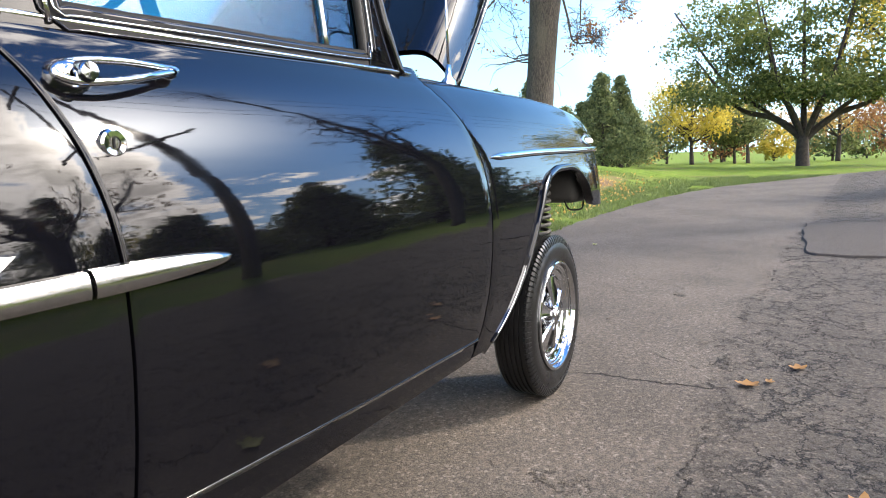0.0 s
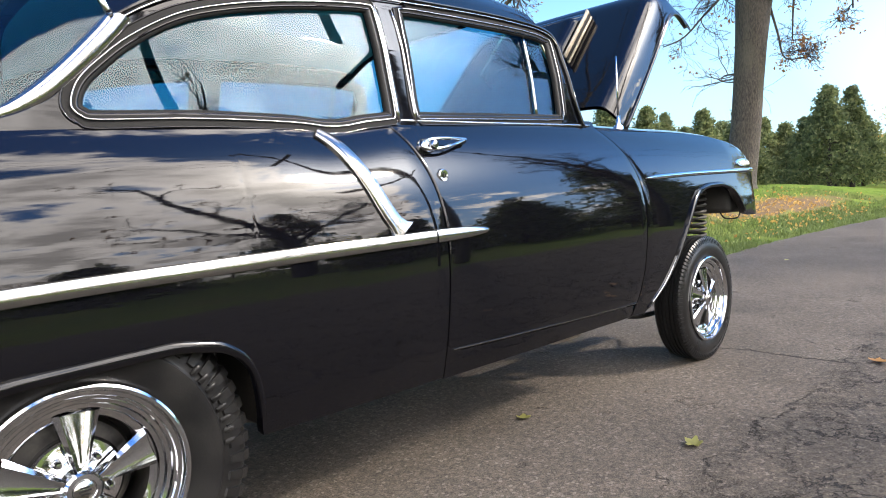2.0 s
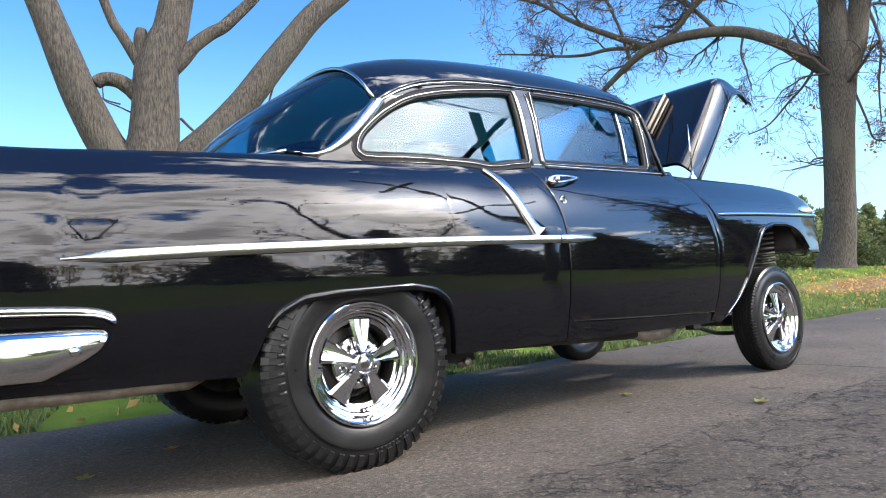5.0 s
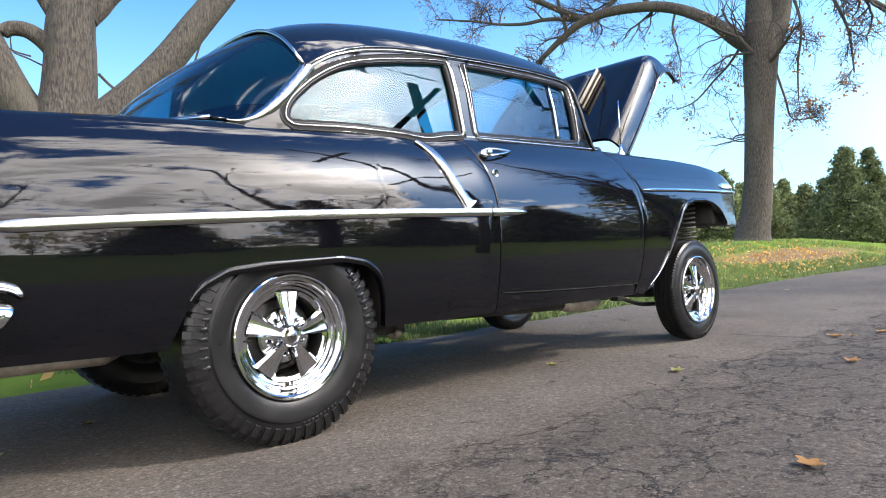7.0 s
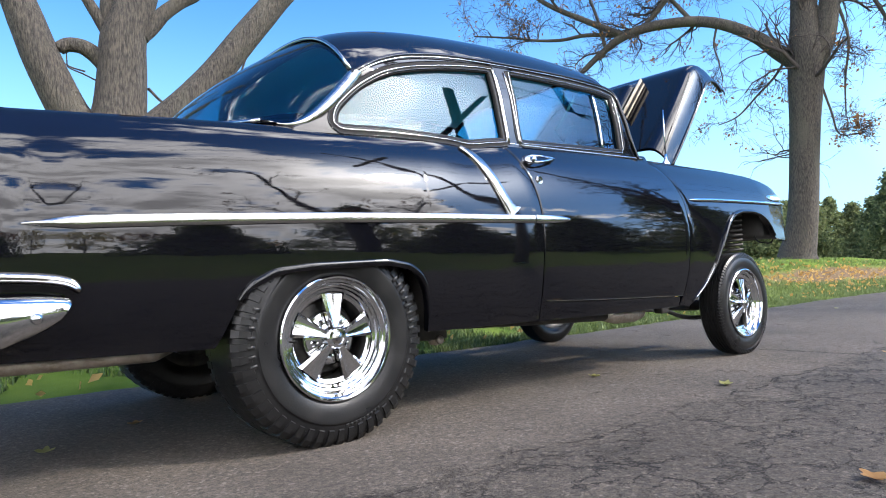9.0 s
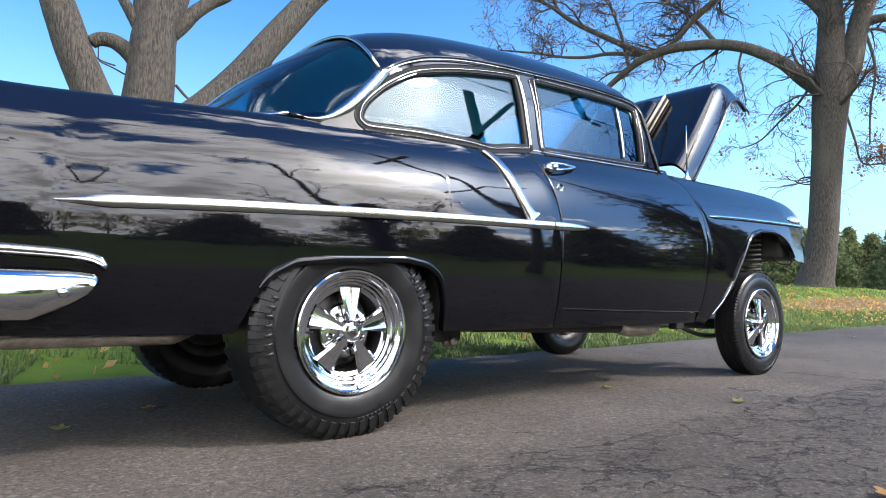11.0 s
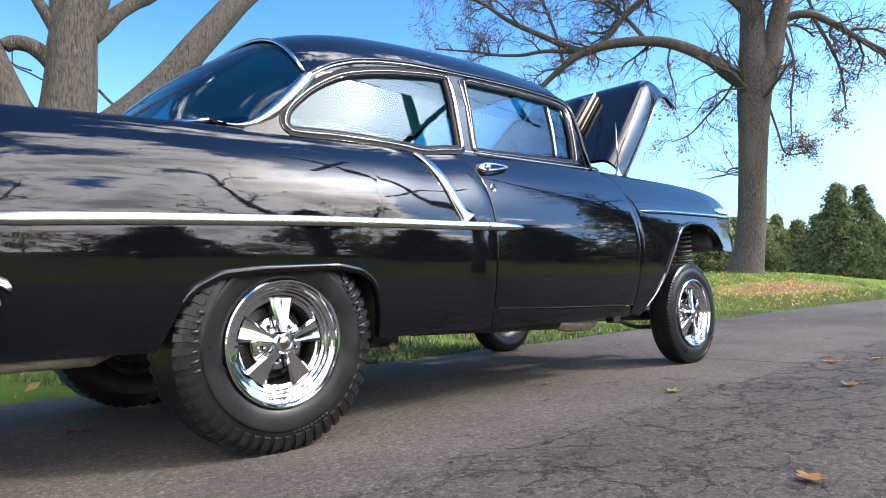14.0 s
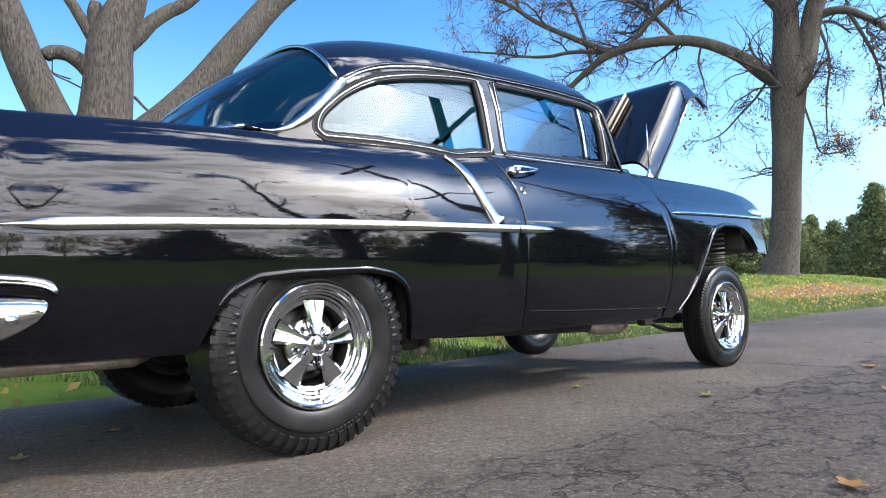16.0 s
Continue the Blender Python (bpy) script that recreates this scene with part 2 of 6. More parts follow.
col = a("ShaderNodeVectorMath", {0: grain.outputs[2], "Scale": stain.outputs[0]}, operation="SCALE")
# crack net, strongest in a strip along the lane
sp = a("ShaderNodeSeparateXYZ", {0: pos})
warp = a("ShaderNodeTexNoise", {"Vector": pos, "Scale": 6.0, "Detail": 7.0, "Roughness": 0.68})
wv = a("ShaderNodeVectorMath", {0: warp.outputs["Color"], "Scale": 0.34}, operation="SCALE")
wpos = a("ShaderNodeVectorMath", {0: pos, 1: wv.outputs[0]}, operation="ADD")
vor = a("ShaderNodeTexVoronoi", {"Vector": a("ShaderNodeMapping", {"Vector": wpos.outputs[0], "Scale": (0.55, 1.0, 1.0)}).outputs[0], "Scale": 6.2}, feature="DISTANCE_TO_EDGE")
vor2 = a("ShaderNodeTexVoronoi", {"Vector": wpos.outputs[0], "Scale": 1.0}, feature="DISTANCE_TO_EDGE")
edge_n = a("ShaderNodeTexNoise", {"Vector": pos, "Scale": 2.2, "Detail": 9.0, "Roughness": 0.72})
seam_w = a("ShaderNodeMath", {0: edge_n.outputs[0], 1: 0.60, 2: sp.outputs[1]}, operation="MULTIPLY_ADD")
drift = a("ShaderNodeMath", {0: a("ShaderNodeMath", {0: sp.outputs[0], 1: 4.0}, operation="SUBTRACT").outputs[0], 1: 0.0}, operation="MAXIMUM")
drift = a("ShaderNodeMath", {0: drift.outputs[0], 1: 0.075, 2: 1.12}, operation="MULTIPLY_ADD")
seam_d = a("ShaderNodeMath", {0: seam_w.outputs[0], 1: drift.outputs[0]}, operation="ADD")
strip = a("ShaderNodeMapRange", {0: seam_d.outputs[0], 1: -0.20, 2: 0.08, 3: 1.0, 4: 0.0})
thin_out = a("ShaderNodeMapRange", {0: seam_d.outputs[0], 1: -1.9, 2: -0.5, 3: 0.75, 4: 1.0})
seam_a = a("ShaderNodeMath", {0: seam_d.outputs[0]}, operation="ABSOLUTE")
seam = a("ShaderNodeMapRange", {0: seam_a.outputs[0], 1: 0.003, 2: 0.010, 3: 0.9, 4: 0.0})
seam_on = a("ShaderNodeMapRange", {0: warp.outputs[0], 1: 0.50, 2: 0.58})
seam_c = a("ShaderNodeMath", {0: seam.outputs[0], 1: seam_on.outputs[0]}, operation="MULTIPLY")
# one crack across the smooth lane
cross_x = a("ShaderNodeMath", {0: edge_n.outputs[0], 1: 0.30, 2: sp.outputs[0]}, operation="MULTIPLY_ADD")
cross_d = a("ShaderNodeMath", {0: a("ShaderNodeMath", {0: cross_x.outputs[0], 1: -3.33}, operation="ADD").outputs[0]}, operation="ABSOLUTE")
cross_l = a("ShaderNodeMapRange", {0: cross_d.outputs[0], 1: 0.003, 2: 0.009, 3: 0.85, 4: 0.0})
cross_y = a("ShaderNodeMapRange", {0: a("ShaderNodeMath", {0: a("ShaderNodeMath", {0: sp.outputs[1], 1: 1.08}, operation="ADD").outputs[0]}, operation="ABSOLUTE").outputs[0], 1: 0.32, 2: 0.40, 3: 1.0, 4: 0.0})
cross = a("ShaderNodeMath", {0: cross_l.outputs[0], 1: cross_y.outputs[0]}, operation="MULTIPLY")
lonen = a("ShaderNodeMapRange", {0: edge_n.outputs[0], 1: 0.56, 2: 0.68})
w1 = a("ShaderNodeMapRange", {0: warp.outputs[0], 1: 0.35, 2: 0.7, 3: 0.006, 4: 0.030})
broad = a("ShaderNodeMapRange", {0: seam_d.outputs[0], 1: -0.55, 2: -0.05, 3: 0.0, 4: 0.014})
w1b = a("ShaderNodeMath", {0: w1.outputs[0], 1: broad.outputs[0]}, operation="ADD")
cr1s = a("ShaderNodeMapRange", {0: a("ShaderNodeMath", {0: vor.outputs[0], 1: w1b.outputs[0]}, operation="SUBTRACT").outputs[0], 1: -0.003, 2: 0.006, 3: 1.0, 4: 0.0})
crack0 = a("ShaderNodeMath", {0: cr1s.outputs[0], 1: strip.outputs[0]}, operation="MULTIPLY")
along = a("ShaderNodeMapRange", {0: sp.outputs[0], 1: 1.2, 2: 3.4, 3: -0.03, 4: 0.10})
gate_n = a("ShaderNodeTexNoise", {"Vector": pos, "Scale": 2.7, "Detail": 5.0, "Roughness": 0.6})
gate = a("ShaderNodeMapRange", {0: a("ShaderNodeMath", {0: gate_n.outputs[0], 1: along.outputs[0]}, operation="ADD").outputs[0], 1: 0.37, 2: 0.44})
thin_g = a("ShaderNodeMath", {0: thin_out.outputs[0], 1: gate.outputs[0]}, operation="MULTIPLY")
crack1 = a("ShaderNodeMath", {0: crack0.outputs[0], 1: thin_g.outputs[0]}, operation="MULTIPLY")
cr2 = a("ShaderNodeMapRange", {0: vor2.outputs[0], 1: 0.002, 2: 0.009, 3: 0.8, 4: 0.0})
crack2 = a("ShaderNodeMath", {0: cr2.outputs[0], 1: lonen.outputs[0]}, operation="MULTIPLY")
crack3 = a("ShaderNodeMath", {0: crack1.outputs[0], 1: crack2.outputs[0]}, operation="MAXIMUM")
crack4 = a("ShaderNodeMath", {0: crack3.outputs[0], 1: seam_c.outputs[0]}, operation="MAXIMUM")
crack = a("ShaderNodeMath", {0: crack4.outputs[0], 1: cross.outputs[0]}, operation="MAXIMUM")
rough_strip = a("ShaderNodeMapRange", {0: strip.outputs[0], 3: 0.98, 4: 0.70})
col2 = a("ShaderNodeVectorMath", {0: col.outputs[0], "Scale": rough_strip.outputs[0]}, operation="SCALE")
col3 = a("ShaderNodeMix", {0: crack.outputs[0], 6: col2.outputs[0], 7: (0.010, 0.009, 0.008, 1)}, data_type="RGBA")
links.new(col3.outputs[2], b.inputs["Base Color"])
hgt = a("ShaderNodeMath", {0: n1.outputs[0], 1: a("ShaderNodeMath", {0: crack.outputs[0], 1: -5.0}, operation="MULTIPLY").outputs[0]}, operation="ADD")
lump = a("ShaderNodeTexNoise", {"Vector": pos, "Scale": 28.0, "Detail": 4.0})
hg2 = a("ShaderNodeMath", {0: lump.outputs[0], 1: a("ShaderNodeMath", {0: strip.outputs[0], 1: 1.6, 2: 0.5}, operation="MULTIPLY_ADD").outputs[0], 2: hgt.outputs[0]}, operation="MULTIPLY_ADD")
bp = a("ShaderNodeBump", {"Strength": 1.0, "Distance": 0.0055, "Height": hg2.outputs[0]})
links.new(bp.outputs[0], b.inputs["Normal"])
patch_mat = vary(mat("asphalt_patch", (0.06, 0.058, 0.06), 0.95, Specular_IOR_Level=0.15), (0.026, 0.023, 0.021), (0.082, 0.072, 0.063), 110.0, bump=0.004, bump_scale=140, c3=(0.052, 0.046, 0.041), big=2.0)

grass_ground = vary(mat("lawn", (0.07, 0.11, 0.02), 0.95, Specular_IOR_Level=0.05), (0.075, 0.125, 0.016), (0.135, 0.185, 0.030), 1.6, bump=0.02, bump_scale=60, c3=(0.14, 0.12, 0.052), big=0.33)
# worn bare earth on the bank
a, b, links = kit(grass_ground)
tc = a("ShaderNodeTexCoord")
off = a("ShaderNodeVectorMath", {0: tc.outputs["Object"], 1: (-14.8, -2.70, 0.0)}, operation="ADD")
scl = a("ShaderNodeVectorMath", {0: off.outputs[0], 1: (0.20, 1.50, 0.0)}, operation="MULTIPLY")
dist = a("ShaderNodeVectorMath", {0: scl.outputs[0]}, operation="LENGTH")
en = a("ShaderNodeTexNoise", {"Vector": tc.outputs["Object"], "Scale": 1.6, "Detail": 7.0, "Roughness": 0.7})
dm = a("ShaderNodeMath", {0: en.outputs[0], 1: 1.6, 2: dist.outputs["Value"]}, operation="MULTIPLY_ADD")
dmask = a("ShaderNodeMapRange", {0: dm.outputs[0], 1: 1.35, 2: 1.80, 3: 0.95, 4: 0.0})
soil = a("ShaderNodeMix", {0: dmask.outputs[0], 6: b.inputs["Base Color"].links[0].from_socket, 7: (0.158, 0.104, 0.062, 1)}, data_type="RGBA")
links.new(soil.outputs[2], b.inputs["Base Color"])
blade = mat("grass_blade", (0.09, 0.16, 0.02), 0.6)
a, b, links = kit(blade)
gi = a("ShaderNodeNewGeometry")
ramp = a("ShaderNodeValToRGB", {0: gi.outputs["Random Per Island"]})
ramp.color_ramp.elements[0].color, ramp.color_ramp.elements[1].color = (0.040, 0.078, 0.010, 1), (0.135, 0.17, 0.032, 1)
links.new(ramp.outputs[0], b.inputs["Base Color"])
bark = vary(mat("oak_bark", (0.16, 0.12, 0.09), 0.9), (0.016, 0.014, 0.011), (0.084, 0.070, 0.054), 24.0, stretch=(2.2, 2.2, 0.45), low=0.36, high=0.62, bump=0.05, bump_scale=22.0, c3=(0.078, 0.070, 0.050), big=1.2)
bark_dark = vary(mat("branch_bark", (0.09, 0.07, 0.055), 0.9), (0.022, 0.017, 0.015), (0.058, 0.045, 0.037), 6.0, bump=0.01)


def leaf_mat(name, low, high, rough=0.55):
    m = mat(name, low, rough)
    a, b, links = kit(m)
    gi = a("ShaderNodeNewGeometry")
    r = a("ShaderNodeValToRGB", {0: gi.outputs["Random Per Island"]})
    r.color_ramp.elements[0].color, r.color_ramp.elements[1].color = (*low, 1), (*high, 1)
    links.new(r.outputs[0], b.inputs["Base Color"])
    out = m.node_tree.nodes["Material Output"]
    tl = a("ShaderNodeBsdfTranslucent", {0: r.outputs[0]})
    ms = a("ShaderNodeMixShader", {0: 0.55, 1: b.outputs[0], 2: tl.outputs[0]})
    links.new(ms.outputs[0], out.inputs[0])
    return m


leaf_brown = leaf_mat("brown_leaves", (0.16, 0.07, 0.025), (0.34, 0.17, 0.06))
leaf_green = leaf_mat("green_leaves", (0.05, 0.09, 0.018), (0.20, 0.215, 0.055))
leaf_yellow = leaf_mat("yellow_leaves", (0.34, 0.27, 0.03), (0.60, 0.48, 0.07))
leaf_orange = leaf_mat("orange_leaves", (0.36, 0.20, 0.06), (0.55, 0.36, 0.10))
needles = leaf_mat("cedar_needles", (0.055, 0.085, 0.032), (0.23, 0.255, 0.10), 0.7)
fallen = leaf_mat("fallen_leaf", (0.31, 0.15, 0.04), (0.43, 0.26, 0.09))
fallen_green = leaf_mat("fallen_green_leaf", (0.21, 0.22, 0.06), (0.31, 0.30, 0.10))
house_wall = vary(mat("pale_clapboard", (0.6, 0.6, 0.58), 0.7), (0.58, 0.58, 0.56), (0.66, 0.66, 0.63), 3.0, stretch=(0.2, 0.2, 6))
house_roof = vary(mat("grey_shingle", (0.12, 0.12, 0.12), 0.9), (0.09, 0.09, 0.09), (0.15, 0.145, 0.14), 4.0)
pole_wood = vary(mat("pole_wood", (0.16, 0.12, 0.09), 0.9), (0.11, 0.085, 0.065), (0.19, 0.15, 0.12), 5.0, stretch=(4, 4, 0.5))

# ---- mesh helpers ----


def mesh_of(name, verts, faces, smooth=True, sharp=None):
    me = bpy.data.meshes.new(name)
    me.from_pydata([tuple(map(float, v)) for v in verts], [], [tuple(map(int, f)) for f in faces])
    me.validate()
    me.polygons.foreach_set("use_smooth", [smooth] * len(me.polygons))
    if sharp:
        me.set_sharp_from_angle(angle=radians(sharp))
    return me


def part(name, data, material, parent=None, label=""):
    """One mesh object, from a bmesh or a mesh, under a thing or a part."""
    if isinstance(data, bmesh.types.BMesh):
        me = bpy.data.meshes.new(name)
        data.to_mesh(me)
        data.free()
        data = me
    if not data.materials:
        data.materials.append(material)
    ob = new(name, data)
    ob.parent = parent
    if label:
        tagged(ob, label)
    return ob


def thing(name, label, category, group="", at=(0, 0, 0), kind=""):
    ob = new(name)
    ob.location = at
    return tagged(ob, label, category, group, kind)


def grid(P, closed=False, flip=False):
    """Faces over an array of points, n by m by 3."""
    n, m = P.shape[:2]
    F = []
    for i in range(n - 1):
        for j in range(m - (0 if closed else 1)):
            k = (j + 1) % m
            f = (i * m + j, i * m + k, (i + 1) * m + k, (i + 1) * m + j)
            F.append(f[::-1] if flip else f)
    return P.reshape(-1, 3), F


def join(*sets):
    V, F = [], []
    for v, f in sets:
        o = len(V)
        V += [tuple(p) for p in v]
        F += [tuple(i + o for i in q) for q in f]
    return V, F


def smooth_curve(pts, sigma):
    """A function through points (x, value), rounded by a bell of width sigma."""
    xs, vs = np.array(pts, float).T
    t = np.linspace(xs[0] - 4 * sigma, xs[-1] + 4 * sigma, 1600)
    slope0, slope1 = (vs[1] - vs[0]) / (xs[1] - xs[0]), (vs[-1] - vs[-2]) / (xs[-1] - xs[-2])
    v = np.interp(t, xs, vs)
    v = np.where(t < xs[0], vs[0] + (t - xs[0]) * slope0, np.where(t > xs[-1], vs[-1] + (t - xs[-1]) * slope1, v))
    h = t[1] - t[0]
    k = np.arange(-int(4 * sigma / h), int(4 * sigma / h) + 1) * h
    w = np.exp(-0.5 * (k / sigma) ** 2)
    pad = len(k) // 2
    full = np.convolve(np.concatenate([v[0] + (np.arange(-pad, 0)) * slope0 * h, v, v[-1] + (np.arange(1, pad + 1)) * slope1 * h]), w / w.sum(), "valid")
    return lambda x: np.interp(x, t, full)


def tube(path, radii, sides=8, cap=True):
    """A round tube along points, with a radius for each."""
    P = np.array(path, float)
    R = np.broadcast_to(np.array(radii, float), (len(P),))
    T = np.gradient(P, axis=0)
    T /= np.linalg.norm(T, axis=1)[:, None] + 1e-9
    ref = np.array((0.0, 0.0, 1.0)) if abs(T[0][2]) < 0.9 else np.array((1.0, 0.0, 0.0))
    u = np.cross(T[0], ref)
    rings = []
    ang = np.linspace(0, 2 * np.pi, sides, endpoint=False)
    for p, t, r in zip(P, T, R):
        u = u - t * (u @ t)
        u /= np.linalg.norm(u) + 1e-9
        w = np.cross(t, u)
        rings.append(p + r * (np.cos(ang)[:, None] * u + np.sin(ang)[:, None] * w))
    V, F = grid(np.array(rings), closed=True)
    if cap:
        F.append(tuple(range(sides))[::-1])
        F.append(tuple(range(len(V) - sides, len(V))))
    return V, F


def smooth_path(pts, n=24, loop=False):
    """Points along a rounded line through pts."""
    P = np.array(pts, float)
    out = []
    N = len(P)
    for i in range(N if loop else N - 1):
        p0, p1, p2, p3 = (P[(i + k) % N] if loop else P[min(max(i + k, 0), N - 1)] for k in (-1, 0, 1, 2))
        for s in np.linspace(0, 1, n, endpoint=False):
            out.append(0.5 * (2 * p1 + (p2 - p0) * s + (2 * p0 - 5 * p1 + 4 * p2 - p3) * s * s + (3 * p1 - p0 - 3 * p2 + p3) * s ** 3))
    if not loop:
        out.append(P[-1])
    return np.array(out)


def lathe(profile, sides=64, axis_y=True):
    """A ring turned about the y axis from (radius, y) pairs."""
    ang = np.linspace(0, 2 * np.pi, sides, endpoint=False)
    P = np.array([[(r * math.cos(t), y, r * math.sin(t)) for t in ang] for r, y in profile])
    return grid(P, closed=True)


def box(lo, hi):
    x0, y0, z0 = lo
    x1, y1, z1 = hi
    V = [(x0, y0, z0), (x1, y0, z0), (x1, y1, z0), (x0, y1, z0), (x0, y0, z1), (x1, y0, z1), (x1, y1, z1), (x0, y1, z1)]
    return V, [(0, 3, 2, 1), (4, 5, 6, 7), (0, 1, 5, 4), (1, 2, 6, 5), (2, 3, 7, 6), (3, 0, 4, 7)]


def round_box(lo, hi, r=0.01, seg=2):
    bm = bmesh.new()
    V, F = box(lo, hi)
    vs = [bm.verts.new(v) for v in V]
    for f in F:
        bm.faces.new([vs[i] for i in f])
    bmesh.ops.bevel(bm, geom=list(bm.edges), offset=r, segments=seg, affect="EDGES", profile=0.5)
    for f in bm.faces:
        f.smooth = True
    return bm


def mirror_y(vf):
    V, F = vf
    return [(x, -y, z) for x, y, z in V], [f[::-1] for f in F]


# ---- ground ----


def ease(x):
    x = np.clip(x, 0, 1)
    return x * x * (3 - 2 * x)


def road_z(x, y):
    return 0.0008 * np.maximum(x - 6.0, 0) - 0.32 * ease((x - 22.0) / 24.0) - 0.016 * np.clip(x - 46.0, 0, 120) + 0.0 * y


def bank_z(x, y):
    """The lawn: level with the road at its edge, then a low bank, and level again."""
    return road_z(x, y) + (0.66 - 0.50 * ease((x - 18.0) / 14.0)) * ease((y - 1.25) / 3.4) - 0.03 + 0.02 * ease((y - 1.0) / 0.2) + 0.004 * np.maximum(-y - 6.0, 0)


gx = np.concatenate([-np.geomspace(500, 6, 26), np.linspace(-5, 24, 88), np.geomspace(25, 700, 34)])
gy = np.concatenate([-np.geomspace(500, 6, 26), np.linspace(-5, 0.8, 16), np.linspace(0.95, 8, 52), np.geomspace(8.6, 500, 28)])
X, Y = np.meshgrid(gx, gy, indexing="ij")
Z = bank_z(X, Y) + np.where(Y > 1.3, 1, 0) * np.vectorize(lambda x, y: 0.03 * noise.noise((x * 0.9, y * 0.9, 0)) + 0.015 * noise.noise((x * 3.1, y * 3.1, 4)))(X, Y)
Z = np.where((Y > -5.6) & (Y < 0.9) & (X < 13), road_z(X, Y) - 0.05, np.minimum(Z, np.where((Y < 1.1) & (X > 12), road_z(X, Y) - 0.03, 9)))
ground = part("ground", mesh_of("ground", *grid(np.dstack([X, Y, Z]))), grass_ground)
tagged(ground, "green autumn lawn with brown patches and fallen leaves", "lawn", kind="structure")

rx = np.concatenate([-np.geomspace(300, 5, 22), np.linspace(-4.5, 24, 290), np.geomspace(24.4, 320, 40)])


bend = smooth_curve([(-400, 1.55), (-2, 1.52), (0, 1.36), (2, 1.10), (5, 1.04), (9, 1.05), (12, 0.95), (15, 0.68), (18, 0.0), (22, -1.9), (27, -4.0), (34, -6.2), (44, -10), (330, -105)], 0.7)


def road_edge(x):
    return float(bend(x)) + 0.10 * noise.noise((x * 0.7, 3.0, 0)) + 0.05 * noise.noise((x * 2.9, 8.0, 0)) + 0.025 * noise.noise((x * 9.0, 1.0, 0))


rows = []
for x in rx:
    e = road_edge(x)
    far = min(-4.7, e - 6.3) + 0.15 * noise.noise((x * 0.5, 9, 0))
    ys = [e + 0.02, e, e - 0.03, e - 0.10, *np.linspace(e - 0.4, far + 0.3, 14), far, far - 0.02]
    zs = [-0.05, -0.012, -0.003] + [0.0] * (len(ys) - 5) + [-0.01, -0.05]
    rows.append([(x, y, float(road_z(x, y)) + z) for y, z in zip(ys, zs)])
road = part("road", mesh_of("road", *grid(np.array(rows), flip=False)), asphalt)
tagged(road, "worn grey asphalt driveway with a cracked strip", "road", kind="structure")

# newer asphalt patch laid over the cracked strip
ang = np.linspace(0, 2 * np.pi, 60, endpoint=False)
ring = []
for t in ang:
    c, s = math.cos(t), math.sin(t)
    k = 1.0 / max(abs(c), abs(s)) ** 0.85
    w = 1 + 0.10 * noise.noise((c * 3, s * 3, 2))
    ring.append((8.15 + 1.35 * c * k * w, -2.40 + 0.66 * s * k * w))
V = [(x, y, float(road_z(x, y)) + 0.004) for x, y in ring] + [(8.15 + (x - 8.15) * 0.99, -2.40 + (y + 2.40) * 0.975, float(road_z(x, y)) + 0.020) for x, y in ring]
F = [(i, (i + 1) % 60, 60 + (i + 1) % 60, 60 + i) for i in range(60)] + [tuple(range(60, 120))]
# (its edge stands a thumb above the old surface)
tagged(part("road_patch", mesh_of("road_patch", V, F, sharp=30), patch_mat), "darker asphalt repair patch with a raised edge", "road patch", kind="structure")

# ---- car: shape of the body side, near side at negative y ----
belt = smooth_curve([(-1.4, 0.985), (-1.0, 1.012), (-0.5, 1.047), (0.1, 1.083), (0.55, 1.104), (0.70, 1.098), (0.80, 1.104), (0.98, 1.127), (1.4, 1.140), (2.05, 1.163), (2.6, 1.168), (2.95, 1.174), (3.22, 1.166), (3.42, 1.140), (3.53, 1.100), (3.61, 1.040), (3.66, 0.995)], 0.025)
belt_full = smooth_curve([(-1.4, 0.985), (-1.0, 1.012), (-0.5, 1.047), (0.1, 1.083), (0.55, 1.104), (0.70, 1.098), (0.80, 1.104), (0.98, 1.127), (1.4, 1.140), (2.05, 1.163), (2.6, 1.168), (3.6, 1.172)], 0.035)
sill = smooth_curve([(-1.4, 0.325), (-0.45, 0.315), (0.5, 0.312), (1.3, 0.322), (2.2, 0.338), (2.45, 0.345), (3.0, 0.36), (3.9, 0.38)], 0.05)
profile = smooth_curve([(-0.1, 0.815), (0.0, 0.838), (0.1, 0.858), (0.25, 0.875), (0.42, 0.884), (0.56, 0.880), (0.68, 0.866), (0.78, 0.846), (0.88, 0.814), (0.95, 0.778), (1.0, 0.742), (1.1, 0.66)], 0.03)
width = smooth_curve([(-1.5, 0.93), (-1.28, 0.985), (-1.14, 1.005), (-1.03, 0.985), (-0.92, 0.974), (-0.8, 0.982), (-0.2, 1.0), (2.2, 1.0), (2.9, 1.005), (3.30, 1.01), (3.50, 1.0), (3.60, 0.975), (3.67, 0.94)], 0.03)
arch_rear = smooth_curve([(-0.425, 0.30), (-0.392, 0.36), (-0.362, 0.44), (-0.322, 0.494), (-0.235, 0.540), (-0.10, 0.557), (0.20, 0.572), (0.30, 0.556), (0.355, 0.522), (0.392, 0.465), (0.408, 0.40), (0.416, 0.30)], 0.013)
arch_front = smooth_curve([(2.30, 0.325), (2.36, 0.360), (2.46, 0.445), (2.56, 0.568), (2.64, 0.695), (2.73, 0.815), (2.80, 0.866), (2.90, 0.893), (3.06, 0.900), (3.16, 0.884), (3.23, 0.846), (3.29, 0.785), (3.325, 0.745), (3.36, 0.732), (3.55, 0.728), (3.68, 0.735)], 0.018)
